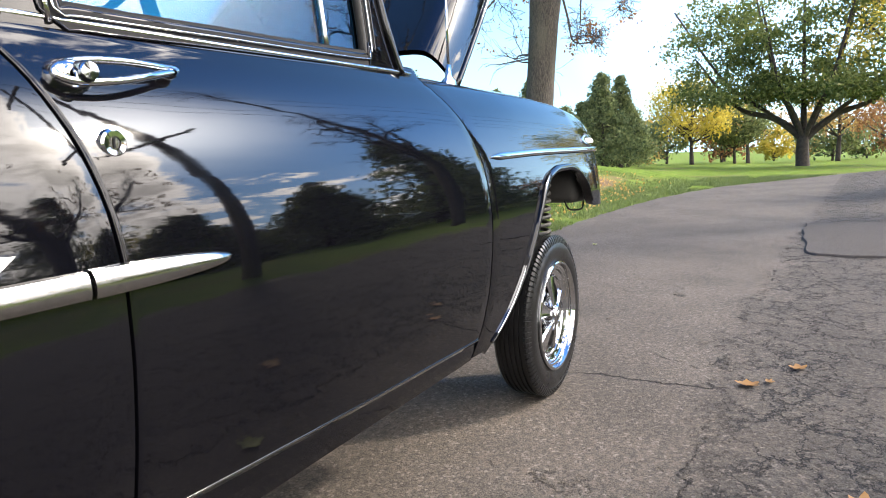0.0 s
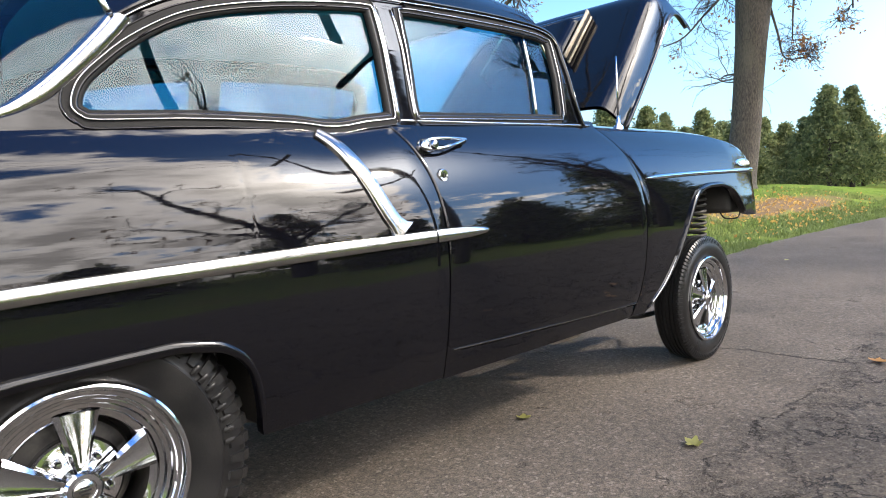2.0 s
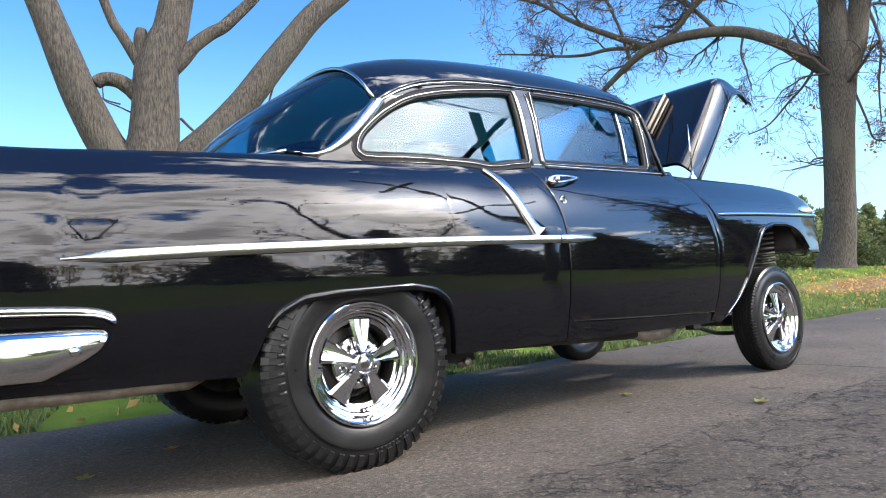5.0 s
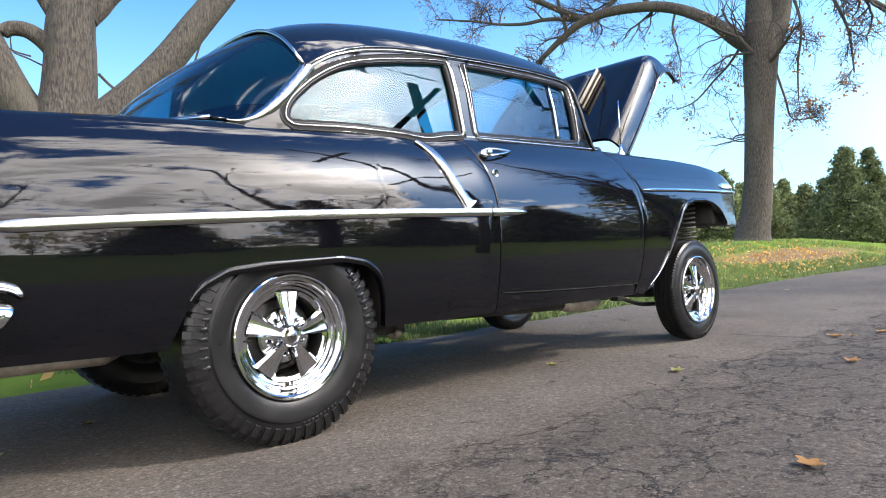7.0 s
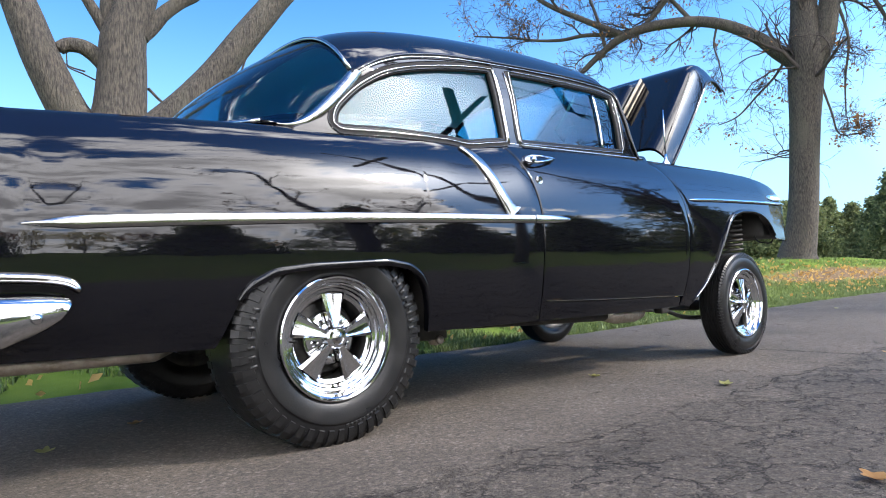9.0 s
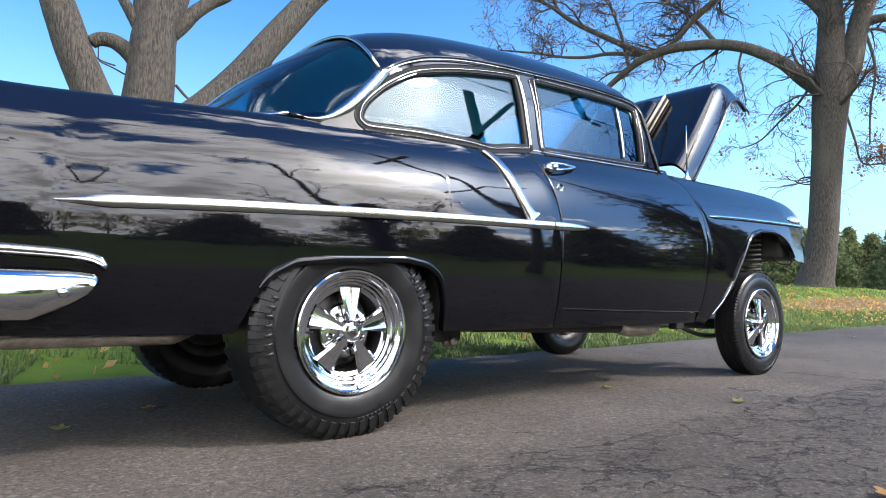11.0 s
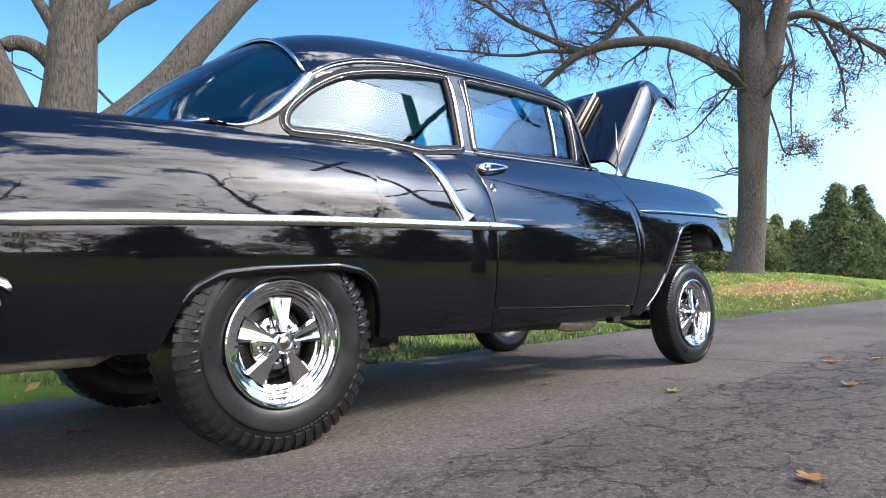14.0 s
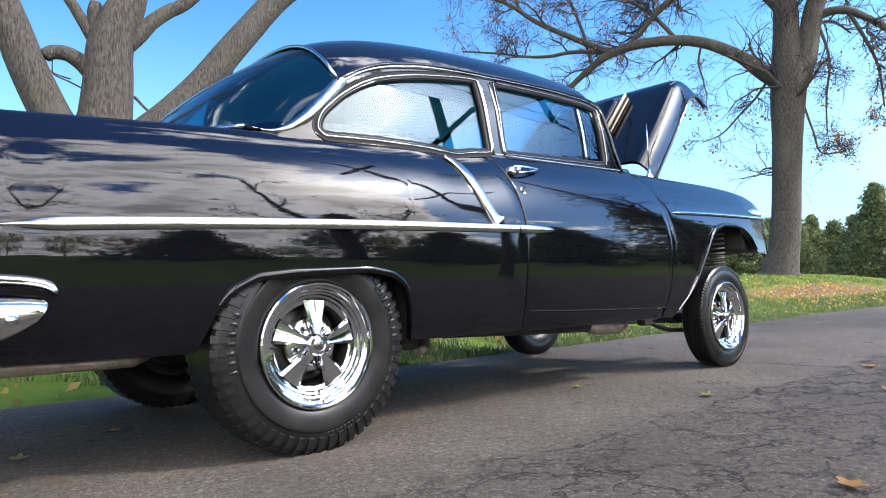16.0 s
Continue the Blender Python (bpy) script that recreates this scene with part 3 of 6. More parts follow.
seam_rear = smooth_curve([(0.25, 1.045), (0.45, 1.048), (0.60, 1.052), (0.79, 1.053), (0.88, 1.043), (0.963, 1.022), (1.061, 0.982), (1.10, 0.955), (1.2, 0.90)], 0.02)
seam_front = smooth_curve([(0.25, 2.165), (0.34, 2.205), (0.43, 2.245), (0.54, 2.268), (0.75, 2.282), (0.93, 2.268), (1.05, 2.215), (1.14, 2.13), (1.25, 2.02)], 0.02)


def half(x, z):
    """Half the car's width at a place along it and a height."""
    h = (z - sill(x)) / (belt_full(x) - sill(x))
    return profile(h) * width(x)


def on_side(x, z, out=0.0):
    return np.stack(np.broadcast_arrays(x, -(half(x, z) + out), z), -1)


def panel(xl, xr, zb, n=60, m=26, steps=None, shelf=0.0, top=None, rise=0.03):
    """A side panel between two seams and a lower edge, with turned-in edges."""
    s = np.linspace(0, 1, n) if steps is None else np.array(steps)
    v = np.linspace(0, 1, m)
    v = v + 0.10 * np.sin(2 * np.pi * v) * -0.5
    S, Vv = np.meshgrid(s, v, indexing="ij")
    z = 0.3 + 0.8 * Vv
    for _ in range(14):
        x = xl(z) + (xr(z) - xl(z)) * S
        t = belt(x) if top is None else np.minimum(belt(x), top(x))
        z = zb(x) + (t - zb(x)) * Vv
    P = on_side(x, z)
    if shelf:
        xs, zs, ys = P[:, -1, 0], P[:, -1, 2], P[:, -1, 1]
        extra = [np.stack([xs, ys + shelf * q, zs + rise * math.sin(q * math.pi / 2)], -1) for q in (0.12, 0.28, 0.5, 0.75, 1.0)]
        P = np.concatenate([P, np.stack(extra, 1)], 1)
    # turned-in flanges along all four edges
    def turn(E, d, back):
        return E + d + np.array((0, back, 0))
    lo, hi = P[:, :1], P[:, -1:]
    P = np.concatenate([turn(lo, (0, 0, 0.004), 0.03), turn(lo, (0, 0, -0.0015), 0.003), P, turn(hi, (0, 0, -0.03), 0.004)], 1)
    a0, a1 = P[:1], P[-1:]
    P[0, :, 1] += 0.0022
    P[-1, :, 1] += 0.0022
    P = np.concatenate([turn(a0, (0.002, 0, 0), 0.03), turn(a0, (-0.0012, 0, 0), 0.006), P, turn(a1, (0.0012, 0, 0), 0.006), turn(a1, (-0.002, 0, 0), 0.03)], 0)
    return grid(P, flip=True)


def steps_dense(lo, hi, spots, n):
    """Even steps, closer together round the given places."""
    t = np.linspace(0, 1, 4000)
    x = lo + (hi - lo) * t
    d = np.ones_like(t)
    for c, w, k in spots:
        d += k * np.exp(-0.5 * ((x - c) / w) ** 2)
    c = np.cumsum(d)
    c = (c - c[0]) / (c[-1] - c[0])
    return np.interp(np.linspace(0, 1, n), c, t)


def strip(path, heights, out=0.012, seat=0.002, loops=7):
    """A domed moulding along points (x, z) of the body side, with its height at each."""
    P = np.array(path, float)
    H = np.broadcast_to(np.array(heights, float), (len(P),))
    T = np.gradient(P, axis=0)
    T /= np.linalg.norm(T, axis=1)[:, None] + 1e-9
    N = np.stack([-T[:, 1], T[:, 0]], -1)
    rings = []
    for k in range(loops):
        a = math.pi * k / (loops - 1)
        q = P + N * (H * 0.5 * math.cos(a))[:, None]
        y = -(half(q[:, 0], q[:, 1]) + seat - 0.006 * (k in (0, loops - 1)) + out * np.minimum(1, H / 0.02) * math.sin(a) ** 0.7)
        rings.append(np.stack([q[:, 0], y, q[:, 1]], -1))
    A = np.stack(rings, 1)
    V, F = grid(A, flip=False)
    m = loops
    F.append(tuple(range(m)))
    F.append(tuple(range(len(V) - m, len(V)))[::-1])
    return V, F


def both(name, vf, material, parent, label="", sharp=40):
    """The same part on the near side and, mirrored, on the far side."""
    near_ob = part(name, mesh_of(name, *vf, sharp=sharp), material, parent, label)
    far_ob = part(name, mesh_of(name, *mirror_y(vf), sharp=sharp), material, parent, label)
    return near_ob, far_ob


car = thing("car", "glossy black two-door 1950s gasser sedan with chrome trim and raised hood", "car")

# rear quarter panels
q_steps = steps_dense(-1.28, 1.05, [(-0.38, 0.045, 14), (0.39, 0.03, 16)], 150)
quarter = panel(lambda z: -1.28 + 0 * z, lambda z: seam_rear(z) - 0.003, lambda x: np.where((x > -0.425) & (x < 0.416), np.maximum(arch_rear(x), sill(x)), sill(x)), steps=q_steps, m=34, shelf=0.08, rise=0.012)
quarters = both("quarter_panel", quarter, paint, car, "glossy black rear quarter panel")
# doors
door_low = smooth_curve([(0.9, 0.40), (1.04, 0.405), (1.3, 0.399), (1.7, 0.394), (2.3, 0.391)], 0.02)
corner = lambda x: np.maximum(0, 0.045 - np.sqrt(np.maximum(0.045 ** 2 - np.maximum(0.045 - (x - 1.045), 0) ** 2, 0)))
door = panel(lambda z: seam_rear(z) + 0.003, lambda z: seam_front(z) - 0.0035, lambda x: door_low(x) + corner(x), steps=steps_dense(1.04, 2.28, [(1.05, 0.03, 6)], 60), m=30, shelf=0.02)
doors = both("door", door, paint, car, "glossy black front door")
# thin stainless strip standing in for the highlight on the rolled door edge
bxs = np.linspace(1.075, 2.225, 50)
for d, vf in zip(doors, (strip(np.stack([bxs, door_low(bxs) + 0.001], -1), 0.0035, out=0.003), mirror_y(strip(np.stack([bxs, door_low(bxs) + 0.001], -1), 0.0035, out=0.003)))):
    part("door_edge", mesh_of("door_edge", *vf, sharp=60), brushed, d, "stainless line standing in for the highlight on the lower door edge")
# rocker panels under the doors
rock = panel(lambda z: 1.048 + 0 * z, lambda z: 2.200 + 0 * z, lambda x: sill(x) - 0.004, n=20, m=6, top=lambda x: door_low(x) - 0.006 + corner(x) * 0.9)
both("rocker_panel", rock, paint, car)
# front fenders
f_steps = steps_dense(2.2, 3.65, [(2.5, 0.12, 2), (2.75, 0.08, 3), (3.27, 0.05, 8), (3.58, 0.06, 4)], 130)
# the lamp brow reaches forward, the panel below it stands back
brow = smooth_curve([(0.6, 3.535), (0.74, 3.540), (0.82, 3.530), (0.89, 3.530), (0.945, 3.570), (0.985, 3.630), (1.02, 3.650), (1.06, 3.650), (1.3, 3.650)], 0.014)
fend = panel(lambda z: seam_front(z) + 0.0035, lambda z: brow(z), lambda x: np.where(x > 2.30, arch_front(x), sill(x)), steps=f_steps, m=30, shelf=0.13)
both("front_fender", fend, paint, car, "glossy black front fender with a high wheel cutout")

# side mouldings
xs = np.linspace(-0.930, 0.993, 70)
trim_z = smooth_curve([(-1.0, 0.677), (-0.6, 0.703), (0.0, 0.735), (0.5, 0.755), (1.0, 0.771), (1.3, 0.781)], 0.1)
hs = 0.040 * np.minimum(1, (0.12 + (xs + 0.930) / 0.14)) 
both("side_spear", strip(np.stack([xs, trim_z(xs)], -1), hs), brushed, quarters[0].parent, "bright stainless side spear")
xs = np.linspace(1.000, 1.243, 26)
hs = 0.042 * np.sqrt(np.maximum(1e-3, 1 - ((xs - 1.0) / 0.2435) ** 2.2))
dn, df = (part("side_spear", mesh_of("side_spear", *vf, sharp=40), brushed, d, "pointed stainless spear tip") for vf, d in zip((strip(np.stack([xs, trim_z(xs)], -1), hs), mirror_y(strip(np.stack([xs, trim_z(xs)], -1), hs))), doors))
sash = smooth_path([(0.675, 1.088), (0.72, 1.045), (0.77, 0.965), (0.825, 0.855), (0.872, 0.790)], 10)
sw = np.interp(np.linspace(0, 1, len(sash)), [0, 0.1, 0.86, 0.94, 1], [0.052, 0.050, 0.060, 0.078, 0.115])
both("sash_moulding", strip(sash, sw, out=0.008), brushed, car, "bright slanted sash moulding")
rib = sash + np.stack([-sw * 0.24, -sw * 0.10], -1)
both("sash_rib", strip(rib[1:-2], 0.018, out=0.013), brushed, car)
groove = sash + np.stack([-sw * 0.02, 0 * sw], -1)
for g0, g1 in ((4, 16), (18, 26), (28, 37)):
    both("sash_groove", strip(groove[g0:g1], 0.0045, out=0.0095), seal, car, "black groove in the sash moulding")
xs = np.linspace(2.325, 3.625, 50)
fz = smooth_curve([(2.3, 0.940), (2.7, 0.960), (3.1, 0.972), (3.7, 0.988)], 0.1)
both("fender_spear", strip(np.stack([xs, fz(xs)], -1), 0.022 * np.minimum(1, 0.2 + (xs - 2.325) / 0.1), out=0.012), chrome, car, "thin chrome fender spear")
# model badge on the fender: a bright pointed plate with unreadable raised script
bx = np.linspace(3.33, 3.615, 22)
both("fender_badge", strip(np.stack([bx, fz(bx) + 0.042], -1), 0.052 * np.sin(np.clip((bx - 3.32) / 0.305, 0, 1) * math.pi) ** 0.6, out=0.006), chrome, car, "pointed chrome badge")
for k, (x0, w) in enumerate(((3.385, 0.028), (3.418, 0.016), (3.438, 0.020), (3.462, 0.014), (3.480, 0.022), (3.507, 0.013), (3.524, 0.024))):
    bb = np.linspace(x0, x0 + w, 4)
    both("badge_bar", strip(np.stack([bb, fz(bb) + 0.040], -1), 0.020 + 0.006 * (k % 2), out=0.010), white, car)

# wheel arch lips
ax = np.concatenate([np.linspace(-0.352, -0.30, 10), np.linspace(-0.29, 0.29, 30), np.linspace(0.30, 0.408, 24)])
lip = np.stack([ax, arch_rear(ax) + 0.008], -1)
both("arch_lip", strip(lip, np.interp(ax, [-0.36, -0.30, 0.3, 0.41], [0.012, 0.028, 0.028, 0.014]), out=0.013), paint, car, "rolled black rear wheel arch lip")
both("lip_bead", strip(lip[4:-4] + np.array((0, 0.0065)), 0.008, out=0.0125), chrome, car, "bright bead along the arch lip")
both("lip_bead", strip(lip[4:-4] - np.array((0, 0.0075)), 0.0050, out=0.0120), chrome, car, "bright bead along the arch lip")
ax = np.concatenate([np.linspace(2.34, 2.9, 40), np.linspace(2.91, 3.325, 30)])
lip = np.stack([ax, arch_front(ax) + 0.006], -1)
both("arch_lip", strip(lip, np.interp(ax, [2.3, 2.5, 2.75, 3.2, 3.33], [0.007, 0.014, 0.027, 0.026, 0.012]), out=0.013), paint, car, "rolled black front wheel arch lip")
both("lip_bead", strip(lip[2:-4] + np.array((-0.002, 0.004)), 0.0085, out=0.0130), chrome, car, "bright bead along the arch lip")

# door handle and lock
for d, sgn in zip(doors, (1, -1)):
    def dressed(vf):
        return vf if sgn == 1 else mirror_y(vf)
    th = np.linspace(0, 2 * math.pi, 49)
    lx_ = 1.122 + 0.104 * np.cos(th)
    lz_ = 1.056 + 0.13 * (lx_ - 1.06) + (0.012 + 0.009 * np.clip((1.14 - lx_) / 0.1, -0.6, 1)) * np.sin(th)
    lift = 0.016 + 0.012 * np.clip(np.sin((lx_ - 1.02) / 0.205 * math.pi), 0, 1)
    part("door_handle", mesh_of("door_handle", *dressed(tube(np.stack([lx_, -(half(lx_, lz_) + lift), lz_], -1), 0.0060, 10, cap=False))), chrome, d, "chrome loop door handle")
    for hx_, hr in ((1.048, 0.030), (1.212, 0.014)):
        hz_ = 1.052 + 0.13 * (hx_ - 1.06)
        v, f = lathe([(hr * 0.4, -0.024), (hr * 0.75, -0.020), (hr * 0.95, -0.010), (hr, 0.012)], 22)
        part("handle_foot", mesh_of("handle_foot", *dressed(([(x * 1.15 + hx_, y - float(half(hx_, hz_)), z * 0.8 + hz_) for x, y, z in v], f)), sharp=60), chrome, d, "chrome handle foot")
    knob_y = -(half(1.055, 1.055) + 0.034)
    btn, f = lathe([(0.0, -0.010), (0.012, -0.009), (0.016, -0.002), (0.016, 0.02)], 20)
    part("handle_button", mesh_of("handle_button", *dressed(([(x + 1.054, y + knob_y, z + 1.054) for x, y, z in btn], f)), sharp=50), chrome, d, "round chrome push button")
    ly = -(half(1.075, 0.957) + 0.002)
    for nm, prof, mt in (("lock_bezel", [(0.010, -0.004), (0.017, -0.005), (0.020, -0.002), (0.021, 0.012)], chrome), ("lock_face", [(0.0, -0.002), (0.0105, -0.002), (0.0105, 0.01)], brushed)):
        v, f = lathe(prof, 24)
        part(nm, mesh_of(nm, *dressed(([(x + 1.075, y + ly, z + 0.957) for x, y, z in v], f)), sharp=40), mt, d)
    v, f = box((1.0735, ly - 0.0035, 0.950), (1.0765, ly, 0.964))
    part("keyhole", mesh_of("keyhole", *dressed((v, f)), smooth=False), seal, d)

# ---- greenhouse ----


def lean(z):
    """Half width of the side glass at a height."""
    return 0.722 - 0.17 * (z - 1.16) - 0.10 * np.maximum(z - 1.36, 0)


def flat_shape(outlines, depth, bevel, y_shift=0.0, res=4):
    """A plate from outlines (x, z), the later ones holes, leaned in like the side glass."""
    cu = bpy.data.curves.new("plate", "CURVE")
    cu.dimensions, cu.fill_mode, cu.extrude, cu.bevel_depth, cu.bevel_resolution = "2D", "BOTH", depth, bevel, 1
    for o in outlines:
        sp_ = cu.splines.new("POLY")
        sp_.points.add(len(o) - 1)
        for p, (x, z) in zip(sp_.points, o):
            p.co = (x, z, 0, 1)
        sp_.use_cyclic_u = True
    tmp = bpy.data.objects.new("plate", cu)
    me = bpy.data.meshes.new_from_object(tmp)
    bpy.data.objects.remove(tmp)
    bm = bmesh.new()
    bm.from_mesh(me)
    bmesh.ops.remove_doubles(bm, verts=bm.verts, dist=1e-5)
    bm.to_mesh(me)
    bm.free()
    for v in me.vertices:
        x, z, d = v.co
        v.co = (x, -(lean(z) + y_shift + d), z)
    me.flip_normals()
    me.materials.clear()
    return me


def mirrored(me):
    m2 = me.copy()
    for v in m2.vertices:
        v.co.y *= -1
    m2.flip_normals()
    return m2


q_hole = smooth_path([(0.075, 1.120), (0.092, 1.165), (0.135, 1.212), (0.213, 1.279), (0.330, 1.350), (0.462, 1.398), (0.640, 1.441), (0.830, 1.474), (0.938, 1.486), (0.954, 1.470), (0.960, 1.300), (0.964, 1.165), (0.952, 1.150), (0.86, 1.136), (0.74, 1.115), (0.60, 1.120), (0.337, 1.115), (0.12, 1.100), (0.088, 1.104)], 6, loop=True)
d_hole = smooth_path([(1.098, 1.502), (1.18, 1.508), (1.45, 1.520), (1.75, 1.526), (1.870, 1.514), (1.890, 1.492), (1.884, 1.33), (1.874, 1.210), (1.862, 1.198), (1.70, 1.188), (1.40, 1.174), (1.12, 1.160), (1.080, 1.168), (1.080, 1.30), (1.086, 1.490)], 6, loop=True)
outer = smooth_path([(-0.075, 1.050), (-0.02, 1.100), (0.03, 1.130), (0.085, 1.190), (0.135, 1.252), (0.17, 1.320), (0.25, 1.372), (0.34, 1.416), (0.47, 1.458), (0.70, 1.505), (1.04, 1.536), (1.45, 1.556), (1.72, 1.560), (1.88, 1.550), (1.938, 1.505), (1.962, 1.40), (1.985, 1.27), (2.020, 1.16), (2.02, 1.13), (1.6, 1.10), (1.1, 1.08), (0.5, 1.06)], 5, loop=True)
side = flat_shape([outer, q_hole, d_hole], 0.014, 0.004)
for me, sgn in ((side, 1), (mirrored(side), -1)):
    part("window_surround", me, paint, car, "black window frame and pillars")


def rim_tube(loop, r, shift, closed=True, grow=0.0):
    c = loop.mean(0)
    P = np.array([(x, -(lean(z) + shift), z) for x, z in (loop + (loop - c) * grow)])
    if closed:
        P = np.vstack([P, P[:2]])
    return tube(P, r, 8, cap=not closed)


def outset(loop, d):
    """A closed outline moved outward by a width."""
    T_ = np.roll(loop, -1, 0) - np.roll(loop, 1, 0)
    T_ /= np.linalg.norm(T_, axis=1)[:, None] + 1e-9
    N_ = np.stack([T_[:, 1], -T_[:, 0]], -1)
    if ((loop - loop.mean(0)) * N_).sum() < 0:
        N_ = -N_
    return loop + N_ * d


for loop_, nm in ((q_hole, "quarter_window"), (d_hole, "door_window")):
    for sgn in (1, -1):
        fix = (lambda vf: vf) if sgn == 1 else mirror_y
        pane_me = flat_shape([loop_ * 1.0], 0.002, 0.0, -0.004)
        pane_me = pane_me if sgn == 1 else mirrored(pane_me)
        win = part(nm, pane_me, glass, car, "tinted side window glass")
        win.visible_shadow = False
        part("window_trim", mesh_of("window_trim", *fix(rim_tube(outset(loop_, 0.012), 0.0022, 0.023))), brushed, win, "bright window moulding")
        # matt black band, wider than the rubber, standing in for shade on the frame
        dark_band = flat_shape([outset(loop_, 0.030), outset(loop_, 0.002)], 0.017, 0.0, 0.002)
        part("window_channel", dark_band if sgn == 1 else mirrored(dark_band), seal, win, "matt black band standing in for the shaded window frame")
        part("channel_bead", mesh_of("channel_bead", *fix(rim_tube(outset(loop_, 0.032), 0.0022, 0.020))), paint, win, "thin black bead round the window")
        part("window_seal", mesh_of("window_seal", *fix(rim_tube(loop_, 0.010, 0.006, grow=-0.012))), seal, win, "black rubber seal")
for sgn in (1, -1):
    fix = (lambda vf: vf) if sgn == 1 else mirror_y
    zz = np.linspace(1.186, 1.524, 8)
    vp = np.stack([np.interp(zz, [1.186, 1.524], [1.722, 1.740]), -(lean(zz) + 0.006), zz], -1)
    part("vent_post", mesh_of("vent_post", *fix(tube(vp, 0.007, 8))), brushed, car, "bright vent window post")
    # bright strips on the pillar behind the door, drip rail and belt moulding
    zz = np.linspace(1.13, 1.50, 10)
    for off, r in ((0.0, 0.0070), (0.072, 0.0050)):
        vp = np.stack([np.interp(zz, [1.13, 1.46, 1.50], [0.990, 0.978, 0.970]) + off, -(lean(zz) + 0.019), zz], -1)
        part("pillar_moulding", mesh_of("pillar_moulding", *fix(tube(vp, r, 8))), brushed, car)
    drip = smooth_path([(0.165, 1.322), (0.25, 1.378), (0.34, 1.424), (0.47, 1.468), (0.70, 1.512), (1.04, 1.543), (1.45, 1.568), (1.72, 1.572), (1.87, 1.562), (1.935, 1.522), (1.958, 1.42), (1.978, 1.28), (2.012, 1.165)], 6)
    dp = np.array([(x, -(lean(z) + 0.022), z) for x, z in drip])
    part("drip_rail", mesh_of("drip_rail", *fix(tube(dp, 0.010, 8))), paint, car, "black drip rail over the windows")
    dp = np.array([(x, -(lean(z) + 0.030), z - 0.012) for x, z in drip[:-14]])
    part("drip_moulding", mesh_of("drip_moulding", *fix(tube(dp, 0.0028, 6))), brushed, car, "thin bright drip moulding")
    bxs = np.linspace(-0.06, 0.70, 40)
    bp_ = np.stack([bxs, -(half(bxs, belt(bxs)) + 0.002), belt(bxs) + 0.006], -1)
    part("belt_moulding", mesh_of("belt_moulding", *fix(tube(bp_, 0.0050, 8))), brushed, car, "bright belt moulding")
    bxs = np.linspace(0.72, 2.06, 60)
    bp_ = np.stack([bxs, -(half(bxs, belt(bxs)) - 0.002), belt(bxs) + 0.008], -1)
    part("belt_moulding", mesh_of("belt_moulding", *fix(tube(bp_, 0.0068, 8))), brushed, car, "bright belt moulding")

# roof
roof_x0 = lambda y: 0.095 + 0.080 * (np.abs(y) / 0.62) ** 2.4
zc = smooth_curve([(-0.1, 1.40), (0.05, 1.510), (0.1, 1.543), (0.2, 1.596), (0.38, 1.652), (0.56, 1.688), (0.82, 1.720), (1.03, 1.739), (1.3, 1.756), (1.6, 1.756), (1.85, 1.742), (1.98, 1.715), (2.1, 1.66)], 0.06)
zd = smooth_curve([(0.0, 1.22), (0.19, 1.345), (0.25, 1.382), (0.34, 1.428), (0.47, 1.472), (0.70, 1.517), (1.04, 1.548), (1.45, 1.572), (1.72, 1.577), (1.86, 1.565), (2.0, 1.54)], 0.03)
yy = np.linspace(-1, 1, 49)
yy = np.sign(yy) * np.abs(yy) ** 0.8
ss = np.linspace(0, 1, 60)
S, U = np.meshgrid(ss, yy, indexing="ij")
xf = 1.94 - 0.09 * np.abs(U) ** 2.5
xr_ = roof_x0(U * 0.62)
Xr = xr_ + (xf - xr_) * S
Yr = U * (lean(zd(Xr)) + 0.018)
Zr = zc(Xr) - (zc(Xr) - zd(Xr)) * np.abs(U) ** 5.0
P = np.dstack([Xr, Yr, Zr])
low = P.copy()
low[..., 2] -= 0.03
part("roof", mesh_of("roof", *join(grid(P), grid(low, flip=True)), sharp=50), paint, car, "glossy black rounded roof")
hl = P[2:-2, 3:-3].copy()
hl[..., 2] -= 0.05
part("headliner", mesh_of("headliner", *grid(hl, flip=True)), cream, car, "pale cloth headliner")

# rear window, wrapped round at the sides
u = np.linspace(-1, 1, 41)
top_e = np.stack([roof_x0(u * 0.62), u * (lean(zd(roof_x0(u * 0.62))) + 0.012), zc(roof_x0(u * 0.62)) - (zc(roof_x0(u * 0.62)) - zd(roof_x0(u * 0.62))) * np.abs(u) ** 5.0], -1)
bot_x = -0.375 + 0.175 * np.abs(u) ** 2.6
bot_e = np.stack([bot_x, u * 0.705, 1.105 - 0.02 * np.abs(u) ** 2], -1)
vv = np.linspace(0, 1, 18)
bow = 0.045 * np.sin(math.pi * vv)[:, None]
BL = bot_e[None] * (1 - vv[:, None, None]) + top_e[None] * vv[:, None, None]
BL[..., 0] -= bow * (1 - np.abs(u) ** 2)[None]
BL[..., 1] += bow * 0.5 * u[None] ** 3
BL[..., 2] += bow * 0.55
BL[..., 0] -= 0.030 * np.sin(math.pi * vv)[:, None] * (np.abs(u) ** 8)[None]
BL[..., 2] -= 0.120 * np.sin(math.pi * vv)[:, None] * (np.abs(u) ** 8)[None]
inner = BL.copy()
inner[..., 0] += 0.006
win = part("rear_window", mesh_of("rear_window", *join(grid(BL), grid(inner, flip=True))), glass, car, "dark tinted wraparound rear window")
win.visible_shadow = False
